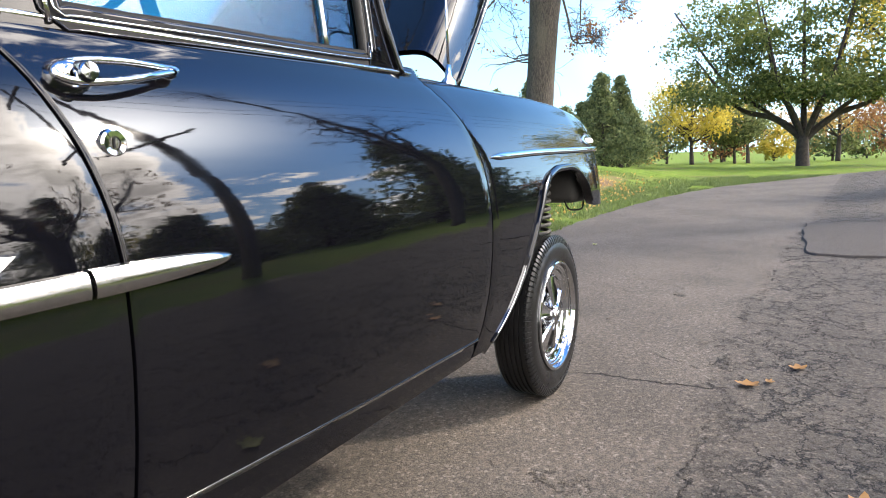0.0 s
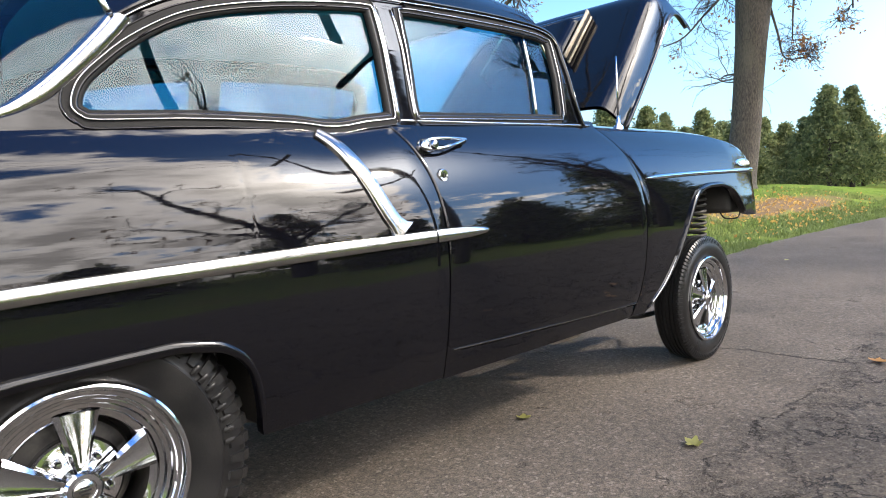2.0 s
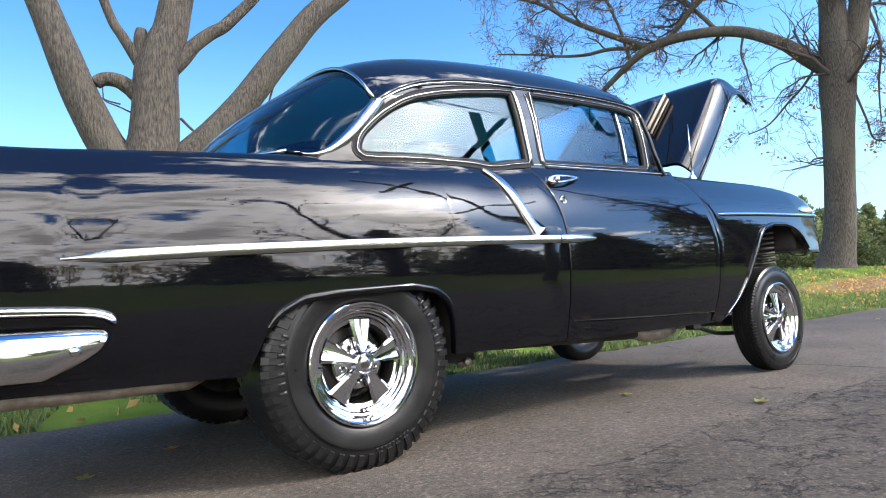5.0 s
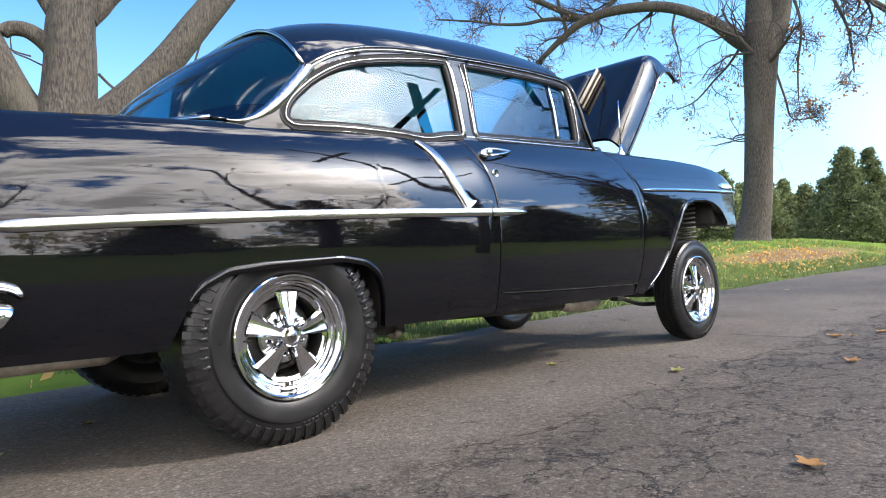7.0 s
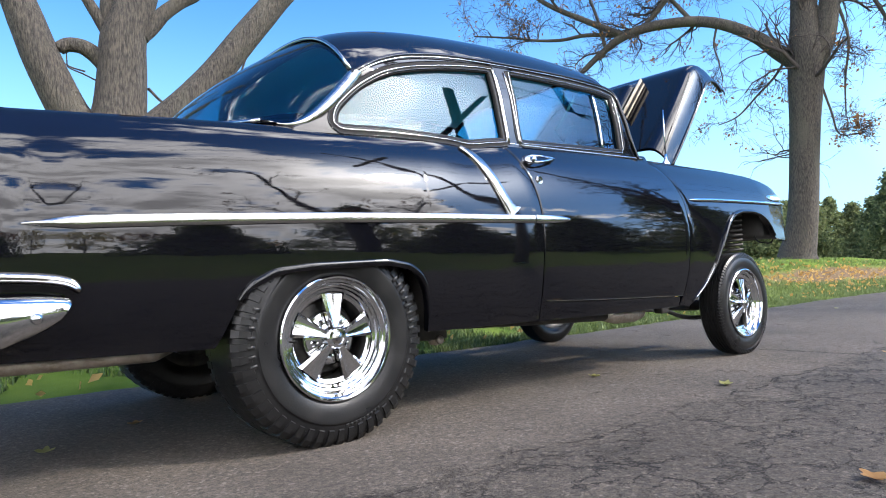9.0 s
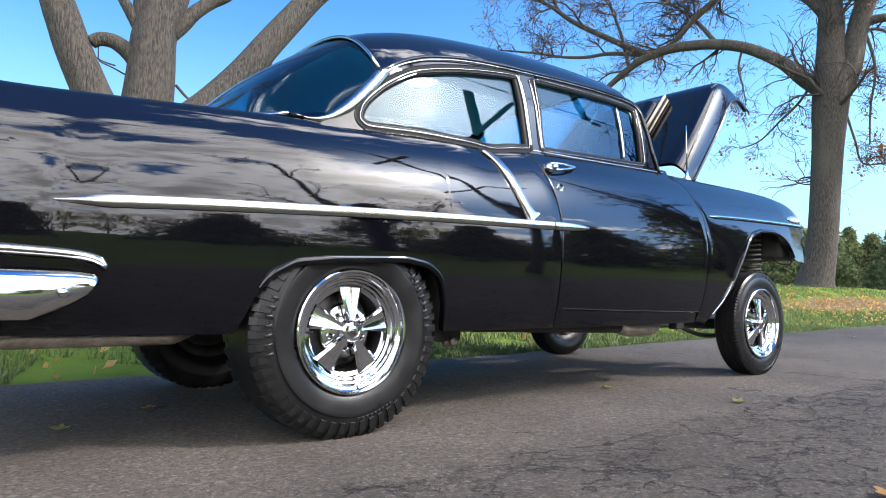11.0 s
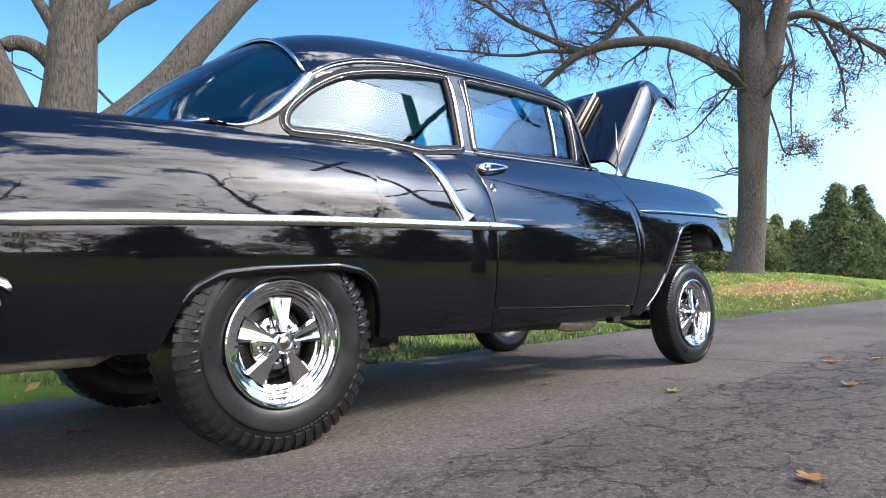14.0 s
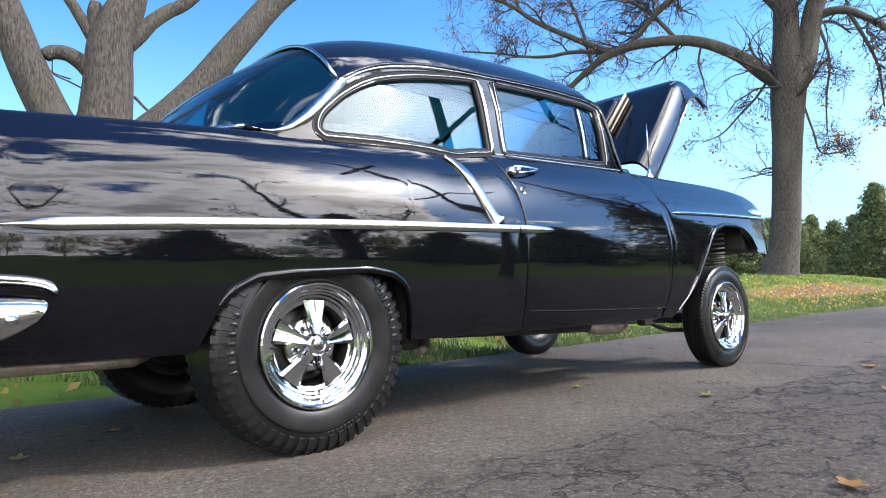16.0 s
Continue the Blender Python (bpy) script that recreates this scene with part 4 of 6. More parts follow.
for nm, e, r in (("upper_trim", top_e + np.array((-0.006, 0, 0.006)), 0.008), ("lower_trim", bot_e + np.array((-0.004, 0, 0.002)), 0.010)):
    part(nm, mesh_of(nm, *tube(e, r, 8)), brushed, win, "bright rear window moulding")
for k in (0, -1):
    e = BL[:, k] + np.array((0.006, (-1 if k == 0 else 1) * 0.010, 0.0))
    T2 = np.stack([e + np.array((dx, (-1 if k == 0 else 1) * dy, dz)) for dx, dy, dz in ((-0.024, -0.008, -0.004), (-0.014, 0.006, 0.0), (0.006, 0.013, 0.0), (0.028, 0.011, -0.008), (0.034, 0.0, -0.014))], 1)
    part("side_trim", mesh_of("side_trim", *grid(T2, flip=k == 0)), brushed, win, "wide bright rear window moulding")

# windshield
u = np.linspace(-1, 1, 31)
wt_ = np.stack([1.93 - 0.09 * np.abs(u) ** 2.5, u * (lean(1.56) + 0.004), zc(1.93 - 0.09 * np.abs(u) ** 2.5) - 0.012 - 0.175 * np.abs(u) ** 5], -1)
wb_ = np.stack([2.36 - 0.33 * np.abs(u) ** 3, u * 0.705, 1.185 - 0.0 * u], -1)
vv = np.linspace(0, 1, 10)[:, None, None]
WS = wb_[None] * (1 - vv) + wt_[None] * vv
win = part("windshield", mesh_of("windshield", *grid(WS, flip=True)), glass, car, "curved windshield glass")
win.visible_shadow = False
for k, nm in ((0, "pillar_trim"), (-1, "pillar_trim")):
    part(nm, mesh_of(nm, *tube(WS[:, k], 0.008, 8)), brushed, win, "bright windshield pillar trim")
part("cowl_trim", mesh_of("cowl_trim", *tube(wb_ + np.array((0.004, 0, 0.004)), 0.010, 8)), brushed, win)

# rear deck, cowl and inner structure
ux = np.linspace(0, 1, 30)
uy = np.linspace(-1, 1, 31)
U1, U2 = np.meshgrid(ux, uy, indexing="ij")
dx = -1.28 + (1.20 - 0.10 * (1 - U2 ** 2)) * U1
dk = np.dstack([dx, U2 * 0.70 * np.minimum(width(dx), 1), belt(dx) + 0.010 + 0.040 * (1 - U2 ** 4) * (1 - 0.2 * U1)])
part("trunk_lid", mesh_of("trunk_lid", *grid(dk)), paint, car, "glossy black rear deck")
cx = 2.02 + 0.42 * U1
cw = np.dstack([cx, U2 * 0.735, belt(cx) + 0.004 + 0.03 * (1 - U2 ** 4)])
part("cowl", mesh_of("cowl", *grid(cw)), paint, car, "black cowl")
part("rear_panel", round_box((-1.30, -0.76, 0.33), (-1.26, 0.76, 1.02), 0.015), paint, car)
part("front_panel", round_box((3.38, -0.74, 0.74), (3.44, 0.74, 1.10), 0.02), under, car)
for lo, hi in (((0.44, -0.76, 0.335), (2.30, 0.76, 0.40)), ((-1.26, -0.66, 0.34), (-0.42, 0.66, 0.44)), ((-0.46, -0.56, 0.44), (0.45, 0.56, 0.62))):
    part("floor_pan", round_box(lo, hi, 0.012), under, car, "black underbody floor")
for y in (-0.60, 0.60):
    part("wheel_tub", round_box((-0.44, y - 0.215, 0.585), (0.43, y + 0.215, 0.66), 0.02), under, car, "dark rear wheel well")
    part("tub_wall", round_box((-0.44, y * 0.62 - 0.01, 0.36), (0.43, y * 0.62 + 0.01, 0.62), 0.004), under, car)
    for x in (-0.455, 0.432):
        part("tub_end", round_box((x, y - 0.215, 0.32), (x + 0.02, y + 0.215, 0.62), 0.004), under, car)
    part("inner_fender", round_box((3.20, y * 0.80 - 0.02, 0.74), (3.42, y * 0.80 + 0.02, 1.12), 0.02), under, car, "black inner fender")
    part("fender_liner", round_box((2.70, y - 0.22, 0.925), (3.40, y + 0.22, 0.95), 0.01), under, car)
part("wire_loop", mesh_of("wire_loop", *tube(smooth_path([(3.22, -0.80, 0.76), (3.25, -0.81, 0.722), (3.33, -0.82, 0.712), (3.42, -0.82, 0.716), (3.47, -0.81, 0.745)], 6), 0.004, 6)), seal, car, "black wire hanging under the lamp brow")
for y0 in (-0.835, 0.575):
    part("lamp_bucket", round_box((3.27, y0, 0.745), (3.505, y0 + 0.26, 1.06), 0.03, 2), under, car, "black lamp bucket inside the fender")
part("firewall", round_box((2.28, -0.72, 0.36), (2.31, 0.72, 1.16), 0.008), under, car)
part("rear_bulkhead", round_box((0.02, -0.68, 0.62), (0.05, 0.68, 1.04), 0.008), under, car)

# inside
part("rear_seat", round_box((0.10, -0.60, 0.62), (0.28, 0.60, 1.06), 0.05, 3), teal, car, "turquoise vinyl rear seat")
part("front_seat", round_box((1.12, -0.60, 0.55), (1.27, 0.60, 1.12), 0.05, 3), teal, car, "turquoise vinyl front bench")
part("seat_cushion", round_box((1.27, -0.60, 0.48), (1.70, 0.60, 0.66), 0.05, 3), teal, car)
part("package_tray", round_box((-0.38, -0.62, 1.035), (0.10, 0.62, 1.055), 0.01), teal, car)
part("dashboard", round_box((2.02, -0.66, 0.95), (2.24, 0.66, 1.14), 0.04, 3), teal, car, "turquoise dashboard")
for y in (-0.70, 0.70):
    part("door_card", round_box((0.52, y - 0.012, 0.45), (2.0, y + 0.012, 1.09), 0.008), teal, car, "turquoise inner trim panel")
v, f = lathe([(0.19 + 0.012 * math.cos(t), 0.012 * math.sin(t)) for t in np.linspace(0, 2 * math.pi, 9)], 40)
wheel_pose = pose(1.86, 0.38, 1.10, 0, 0, 90) @ pose(0, 0, 0, -25, 0, 0)
part("steering_wheel", mesh_of("steering_wheel", [tuple(wheel_pose @ Vector(p)) for p in v], f), teal, car, "turquoise steering wheel")

# raised hood, hinged at the cowl
hu = np.linspace(0, 1, 40)
hv = np.sin(np.linspace(-math.pi / 2, math.pi / 2, 49))
A, B = np.meshgrid(hu, hv, indexing="ij")
fold = np.clip((A - 0.70) / 0.30, 0, 1)
hw = 0.668 - 0.050 * A ** 2
ang_ = radians(-78) * fold * fold * (3 - 2 * fold)
step = 1.05 / 39
hx = np.cumsum(np.cos(ang_), 0) * step - step
hy = B * hw
drop = np.cumsum(np.sin(ang_), 0) * step
hz = drop + 0.155 * (1 - np.abs(B) ** 34.0) + 0.012 * (1 - B ** 2) * (1 - 0.6 * fold ** 2)
tilt = Matrix.Translation((2.475, 0, 1.195)) @ Matrix.Rotation(radians(-50), 4, "Y")
rot = np.array(tilt.to_3x3())
org = np.array(tilt.translation)
H1 = np.dstack([hx, hy, hz]) @ rot.T + org
H2 = np.dstack([hx, hy * 0.985, hz - 0.02]) @ rot.T + org
hood = part("hood", mesh_of("hood", *join(grid(H1), grid(H2, flip=True))), paint, car, "raised glossy black hood")
edge = np.vstack([H1[:, 0], H1[-1, :], H1[::-1, -1]])
part("hood_edge", mesh_of("hood_edge", *tube(edge - rot[:, 2] * 0.012, 0.011, 8)), paint, hood)
# curled lip along the nose of the hood
nose = H1[-1]
LP = np.stack([nose + np.array(o) for o in ((-0.004, 0, 0.004), (0.030, 0, 0.012), (0.064, 0, 0.004), (0.076, 0, -0.014), (0.066, 0, -0.022), (0.030, 0, -0.006), (-0.004, 0, -0.018))], 0)
part("hood_lip", mesh_of("hood_lip", *grid(LP, flip=True)), paint, hood, "curled front lip of the hood")
# hood scoop: a raised black blister, its mouth lined with pale filter
sc = np.array([[(0.31 + 0.43 * q, w * 0.290, (0.140 + (0.115 * math.sin(min(1, q * 4.0) * math.pi / 2) * (1 - max(0, q - 0.75) * 2.4)) * (1 - abs(w) ** 14))) for w in np.linspace(-1, 1, 41)] for q in np.linspace(0, 1, 24)])
part("hood_scoop", mesh_of("hood_scoop", *grid(sc @ rot.T + org), sharp=40), paint, hood, "black hood scoop")
for y0, y1 in ((-0.304, -0.291), (0.291, 0.304)):
    for z0, z1, m_, lab in ((0.168, 0.184, tan, "pale tan scoop side strip"), (0.186, 0.204, seal, "black slot in the scoop side"), (0.206, 0.228, tan, "pale tan scoop side strip")):
        bm = round_box((0.350, y0, z0), (0.705, y1, z1), 0.003, 1)
        bmesh.ops.transform(bm, matrix=tilt, verts=bm.verts)
        part("scoop_side", bm, m_, hood, lab)
# antenna
an = part("antenna_base", mesh_of("antenna_base", *(lambda v, f: ([(x + 2.357, z * 0.8 - 0.705, -y + 1.205) for x, y, z in v], f))(*lathe([(0.030, 0.035), (0.028, 0.02), (0.014, 0.008), (0.010, -0.03), (0.0, -0.032)], 20))), chrome, car, "chrome antenna base")
part("antenna_mast", mesh_of("antenna_mast", *tube([(2.357, -0.705, 1.21), (2.350, -0.705, 1.505)], [0.005, 0.0032], 8)), chrome, an, "thin chrome antenna mast")

# rear bumper wrapped round the corner, with the moulding over it
path = smooth_path([(-0.815, -0.905), (-0.95, -0.925), (-1.12, -0.925), (-1.27, -0.87), (-1.35, -0.70), (-1.38, -0.35), (-1.385, 0.0), (-1.38, 0.35), (-1.35, 0.70), (-1.27, 0.87), (-1.12, 0.925), (-0.95, 0.925), (-0.815, 0.905)], 8)
T = np.gradient(path, axis=0)
T /= np.linalg.norm(T, axis=1)[:, None]
N = np.stack([-T[:, 1], T[:, 0]], -1)
N = -N if (N[len(N) // 2][0] > 0) else N
sec = [(-0.03, 0.362), (0.012, 0.366), (0.026, 0.392), (0.032, 0.43), (0.026, 0.466), (0.010, 0.488), (-0.03, 0.492)]
endf = np.minimum(1, np.minimum(np.arange(len(path)), np.arange(len(path))[::-1]) / 7.0)
BP = np.array([[(p[0] + n[0] * o, p[1] + n[1] * o, 0.43 + (z - 0.43) * (0.45 + 0.55 * e ** 0.6) + (1 - e) * 0.02) for o, z in sec] for p, n, e in zip(path, N, endf)])
BP[..., 0] -= (0.60 * (0.492 - BP[..., 2])) * np.exp(-((BP[..., 0] + 0.815) / 0.16) ** 2)
vf = grid(BP)
vf[1].extend([tuple(range(7)), tuple(range(len(vf[0]) - 7, len(vf[0])))[::-1]])
bumper = part("rear_bumper", mesh_of("rear_bumper", *vf, sharp=60), chrome, car, "chrome wraparound rear bumper")
v, f = lathe([(0.0, -0.010), (0.010, -0.008), (0.014, 0.0), (0.014, 0.01)], 16)
part("bumper_bolt", mesh_of("bumper_bolt", [(x - 0.905, y - 0.952, z + 0.435) for x, y, z in v], f), chrome, bumper, "domed chrome bolt")
gp = smooth_path([(-0.795, 0.500), (-0.82, 0.524), (-0.88, 0.536), (-1.0, 0.541), (-1.2, 0.545)], 8)
both("bumper_moulding", strip(gp, np.interp(np.linspace(0, 1, len(gp)), [0, 0.2, 1], [0.014, 0.030, 0.034]), out=0.030), brushed, car, "rolled bright moulding above the bumper")
for y in (-0.80, 0.80):
    v, f = lathe([(0.0, -0.02), (0.05, -0.015), (0.07, 0.0), (0.085, 0.03), (0.09, 0.10)], 28)
    part("tail_lamp", mesh_of("tail_lamp", [(-1.28 + yy_ * 0.9, y + x * 0.75, z + 0.86) for x, yy_, z in v], f), red, car, "red tail lamp")
part("tail_pipe", mesh_of("tail_pipe", *tube([(-1.38, -0.62, 0.295), (-0.9, -0.66, 0.297), (-0.55, -0.66, 0.30), (-0.46, -0.60, 0.33)], 0.026, 14)), steel, car, "dull steel tail pipe")

# underneath: frame rails, exhaust, bars, axles
for y in (-0.46, 0.46):
    part("frame_rail", round_box((0.45, y - 0.04, 0.285), (3.36, y + 0.04, 0.36), 0.01), under, car, "black frame rail")
    part("ladder_bar", mesh_of("ladder_bar", *tube([(0.66, y * 1.2, 0.262), (0.30, y * 1.2, 0.30), (0.02, y * 1.2, 0.33)], 0.022, 10)), under, car, "black ladder bar")
    v, f = lathe([(0.0, -0.03), (0.018, -0.03), (0.020, -0.02), (0.012, -0.018), (0.012, 0.0), (0.026, 0.002), (0.026, 0.03)], 16)
    part("bar_bolt", mesh_of("bar_bolt", [(x + 0.662, (yy_ - 0.575) * (1 if y < 0 else -1), z + 0.25) for x, yy_, z in v], f if y < 0 else [q[::-1] for q in f]), steel, car, "steel bar end bolt")
    part("bar_bracket", round_box((0.56, y * 1.2 - 0.03, 0.25), (0.72, y * 1.2 + 0.03, 0.34), 0.01), under, car)
    part("header_collector", mesh_of("header_collector", *tube([(2.10, y * 1.42, 0.300), (2.02, y * 1.42, 0.298), (1.86, y * 1.42, 0.298), (1.80, y * 1.42, 0.300), (1.76, y * 1.42, 0.302)], [0.030, 0.047, 0.048, 0.040, 0.034], 16)), steel, car, "dull steel header collector")
    part("exhaust_pipe", mesh_of("exhaust_pipe", *tube([(1.77, y * 1.42, 0.302), (1.2, y * 1.40, 0.312), (0.75, y * 1.36, 0.322)], 0.030, 12)), under, car, "blackened exhaust pipe")
    sp_path = [(3.08 + 0.058 * math.cos(t), y * 1.565 + 0.058 * math.sin(t), 0.58 + 0.032 * t / (2 * math.pi)) for t in np.linspace(0, 2 * math.pi * 11, 176)]
    part("coil_spring", mesh_of("coil_spring", *tube(sp_path, 0.0085, 6)), under, car, "black front coil spring")
    part("leaf_spring", mesh_of("leaf_spring", *tube(smooth_path([(2.40, y * 1.3, 0.31), (2.65, y * 1.3, 0.245), (2.92, y * 1.3, 0.235), (3.18, y * 1.3, 0.26), (3.36, y * 1.3, 0.34)], 6), 0.014, 8)), under, car, "black leaf spring")
    part("spring_hanger", round_box((2.36, y * 1.3 - 0.03, 0.28), (2.44, y * 1.3 + 0.03, 0.40), 0.01), under, car)
part("front_axle", mesh_of("front_axle", *tube([(2.921, -0.74, 0.315), (2.921, -0.5, 0.30), (2.921, 0.5, 0.30), (2.921, 0.74, 0.315)], 0.035, 12)), under, car, "black straight front axle")
part("rear_axle", mesh_of("rear_axle", *tube([(0, -0.66, 0.37), (0, 0.66, 0.37)], 0.045, 12)), under, car, "black rear axle tube")
v, f = lathe([(0.0, -0.16), (0.08, -0.15), (0.15, -0.06), (0.15, 0.06), (0.08, 0.15), (0.0, 0.16)], 24)
part("differential", mesh_of("differential", [(x, y, z + 0.37) for x, y, z in v], f), under, car, "black differential housing")

# the whole body sits slightly nose down on its axles
TILT = Matrix.Translation((-0.006, 0, 0.050)) @ Matrix.Rotation(0.019, 4, "Y")
for ob in car.children:
    if ob.name.split(".")[0] not in ("front_axle", "rear_axle", "differential"):
        ob.matrix_basis = TILT @ ob.matrix_basis

# ---- wheels ----


def ring_bars(tyre, radius, y, height, letters, start, step):
    for k in range(letters):
        a = start + step * k
        bm = round_box((-0.007, y - 0.0008, radius - height / 2), (0.007, y + 0.002, radius + height / 2), 0.002, 1)
        bmesh.ops.rotate(bm, verts=bm.verts, cent=(0, 0, 0), matrix=Matrix.Rotation(a, 3, "Y"))
        part("raised_bar", bm, rubber, tyre)


def wheel(R, W, rim_r, dish, rear):
    """A tyre on a five-spoke chrome wheel, its outer face at negative y, centred on the hub."""
    w = car
    s = W / 2
    # tyre: turned profile from inner bead round the tread to the outer bead
    if rear:
        prof = [(rim_r - 0.004, 0.40 * W), (rim_r + 0.03, s * 0.93), (rim_r + 0.08, s), (R - 0.06, s * 1.0), (R - 0.022, s * 0.94), (R - 0.006, s * 0.82), (R, s * 0.55), (R + 0.001, 0), (R, -s * 0.55), (R - 0.004, -s * 0.74), (R - 0.020, -s * 0.875), (R - 0.045, -s * 0.955), (R - 0.080, -s * 1.012), ((R + rim_r) / 2, -s * 1.045), (rim_r + 0.035, -s * 1.015), (rim_r + 0.006, -s * 0.94), (rim_r - 0.004, -s * 0.88), (rim_r - 0.02, -s * 0.7)]
    else:
        tread = []
        for y0 in np.linspace(0.62, -0.62, 6):
            tread += [(R - 0.001, s * (y0 + 0.09)), (R, s * (y0 - 0.07)), (R - 0.007, s * (y0 - 0.08)), (R - 0.007, s * (y0 - 0.145))]
        prof = [(rim_r - 0.004, s * 0.72), (rim_r + 0.02, s * 0.95), (rim_r + 0.05, s * 1.03), (R - 0.04, s * 0.98), (R - 0.012, s * 0.86), *tread, (R - 0.010, -s * 0.84), (R - 0.040, -s * 0.98), (rim_r + 0.055, -s * 1.04), (rim_r + 0.022, -s * 1.0), (rim_r + 0.008, -s * 0.93), (rim_r - 0.004, -s * 0.85), (rim_r - 0.02, -s * 0.7)]
    if rear:
        prof = [tuple(p) for p in smooth_path(prof, 3)]
    tyre = part("tyre", mesh_of("tyre", *lathe(prof, 120), sharp=None if rear else 35), rubber, w, "black rubber tyre" if not rear else "wide black drag tyre with side lugs")
    # shoulder lugs
    n = 52 if rear else 96
    lug_me = None
    for sgn in (-1, 1):
        for k in range(n):
            if lug_me is None:
                if rear:
                    pr = [(R - 0.056, -s * 1.012), (R - 0.020, -s * 0.945), (R + 0.0010, -s * 0.82), (R + 0.0020, -s * 0.50)]
                    wd = [0.0095, 0.0115, 0.0125, 0.0125]
                else:
                    pr = [(R - 0.030, -s * 0.96), (R - 0.012, -s * 0.90), (R + 0.0005, -s * 0.80), (R + 0.001, -s * 0.70)]
                    wd = [0.005, 0.006, 0.0065, 0.0065]
                top = [[(-d, y, r) for (r, y), d in zip(pr, wd)], [(d, y, r) for (r, y), d in zip(pr, wd)]]
                base = [[(-d * 1.25, y * 0.90, r - 0.012) for (r, y), d in zip(pr, wd)], [(d * 1.25, y * 0.90, r - 0.012) for (r, y), d in zip(pr, wd)]]
                V = base[0] + top[0] + top[1] + base[1]
                F = [(i, i + 1, i + 5, i + 4) for i in range(3)] + [(i + 4, i + 5, i + 9, i + 8) for i in range(3)] + [(i + 8, i + 9, i + 13, i + 12) for i in range(3)] + [(0, 4, 8, 12), (15, 11, 7, 3)]
                lug_me = mesh_of("tread_lug", V, F, smooth=False)
                lug_me.materials.append(rubber)
            if sgn == 1 and not rear:
                continue
            ob = new("tread_lug", lug_me)
            ob.parent = tyre
            ob.matrix_basis = Matrix.Rotation(2 * math.pi * (k + 0.5 * (sgn > 0)) / n, 4, "Y") @ (Matrix.Diagonal((1, 1, 1, 1)) if sgn < 0 else Matrix.Rotation(math.pi, 4, "Z"))
    if rear:
        ring_bars(tyre, (R + rim_r) / 2 + 0.022, -s * 1.018 - 0.0005, 0.026, 8, math.radians(52), math.radians(5.2))
        ring_bars(tyre, (R + rim_r) / 2 + 0.022, -s * 1.0 - 0.0005, 0.026, 7, math.radians(258), math.radians(5.6))
        ring_bars(tyre, (R + rim_r) / 2 + 0.010, -s * 1.0 - 0.0005, 0.012, 9, math.radians(150), math.radians(3.2))
    else:
        ring_bars(tyre, (R + rim_r) / 2, -s * 1.035, 0.012, 9, math.radians(150), math.radians(3.4))
    # rim: outer lip, stepped barrel
    f = -s * 1.0
    rim_prof = [(rim_r - 0.002, f + 0.016), (rim_r + 0.006, f + 0.004), (rim_r + 0.005, f - 0.003), (rim_r, f - 0.006), (rim_r - 0.006, f - 0.005), (rim_r - 0.009, f + 0.002), (rim_r - 0.011, f + 0.010), (rim_r - 0.019, f + 0.0125), (rim_r - 0.0215, f + 0.016), (rim_r - 0.027, f + 0.0175), (rim_r - 0.030, f + 0.024), (rim_r - 0.037, f + 0.027), (rim_r - 0.041, f + dish * 0.74), (rim_r - 0.050, f + dish * 0.80), (rim_r - 0.053, f + dish * 0.95), (rim_r - 0.060, f + dish), (rim_r - 0.064, f + dish + 0.002), (rim_r - 0.068, f + dish + 0.004)]
    rim = part("rim", mesh_of("rim", *lathe(rim_prof, 120), sharp=28), chrome, w, "polished chrome rim")
    part("barrel", mesh_of("barrel", *lathe([(rim_r - 0.068, f + dish + 0.003), (rim_r - 0.070, f + dish + 0.03), (rim_r - 0.05, s * 0.7), (rim_r, s * 0.74)], 64)), drum, rim, "dark inner barrel")
    fy = f + dish
    spoke_prof = []
    r0, r1 = 0.034, rim_r - 0.060
    for q in np.linspace(0, 1, 7):
        r = r0 + (r1 - r0) * q
        hw_ = 0.012 + 0.034 * q
        yy0 = fy - 0.020 * (1 - q) ** 1.2 - 0.006
        spoke_prof.append([(-hw_, yy0 + 0.026, r), (-hw_, yy0 + 0.004, r), (-hw_ * 0.72, yy0 - 0.004, r), (0, yy0 - 0.001 + 0.004 * q, r), (hw_ * 0.72, yy0 - 0.004, r), (hw_, yy0 + 0.004, r), (hw_, yy0 + 0.026, r)])
    sv, sf = grid(np.array(spoke_prof))
    spoke_me = mesh_of("spoke", sv, sf, sharp=30)
    spoke_me.materials.append(chrome)
    nut_v, nut_f = lathe([(0.0, -0.024), (0.006, -0.023), (0.009, -0.012), (0.010, 0.0), (0.0145, 0.002), (0.0145, 0.014)], 12)
    nut_me = mesh_of("lug_nut", nut_v, nut_f, sharp=35)
    nut_me.materials.append(chrome)
    for k in range(5):
        ob = new("spoke", spoke_me)
        ob.parent, ob.matrix_basis = rim, Matrix.Rotation(2 * math.pi * k / 5 + 0.06, 4, "Y")
        ob = new("lug_nut", nut_me)
        a_ = 2 * math.pi * (k + 0.5) / 5 + 0.06
        ob.parent, ob.matrix_basis = rim, Matrix.Translation((0.064 * math.sin(a_), fy + 0.012, 0.064 * math.cos(a_)))
    part("hub_plate", mesh_of("hub_plate", *lathe([(0.03, fy - 0.006), (0.05, fy + 0.010), (0.092, fy + 0.016), (0.098, fy + 0.022), (0.098, fy + 0.04)], 48), sharp=35), chrome, rim, "chrome hub plate")
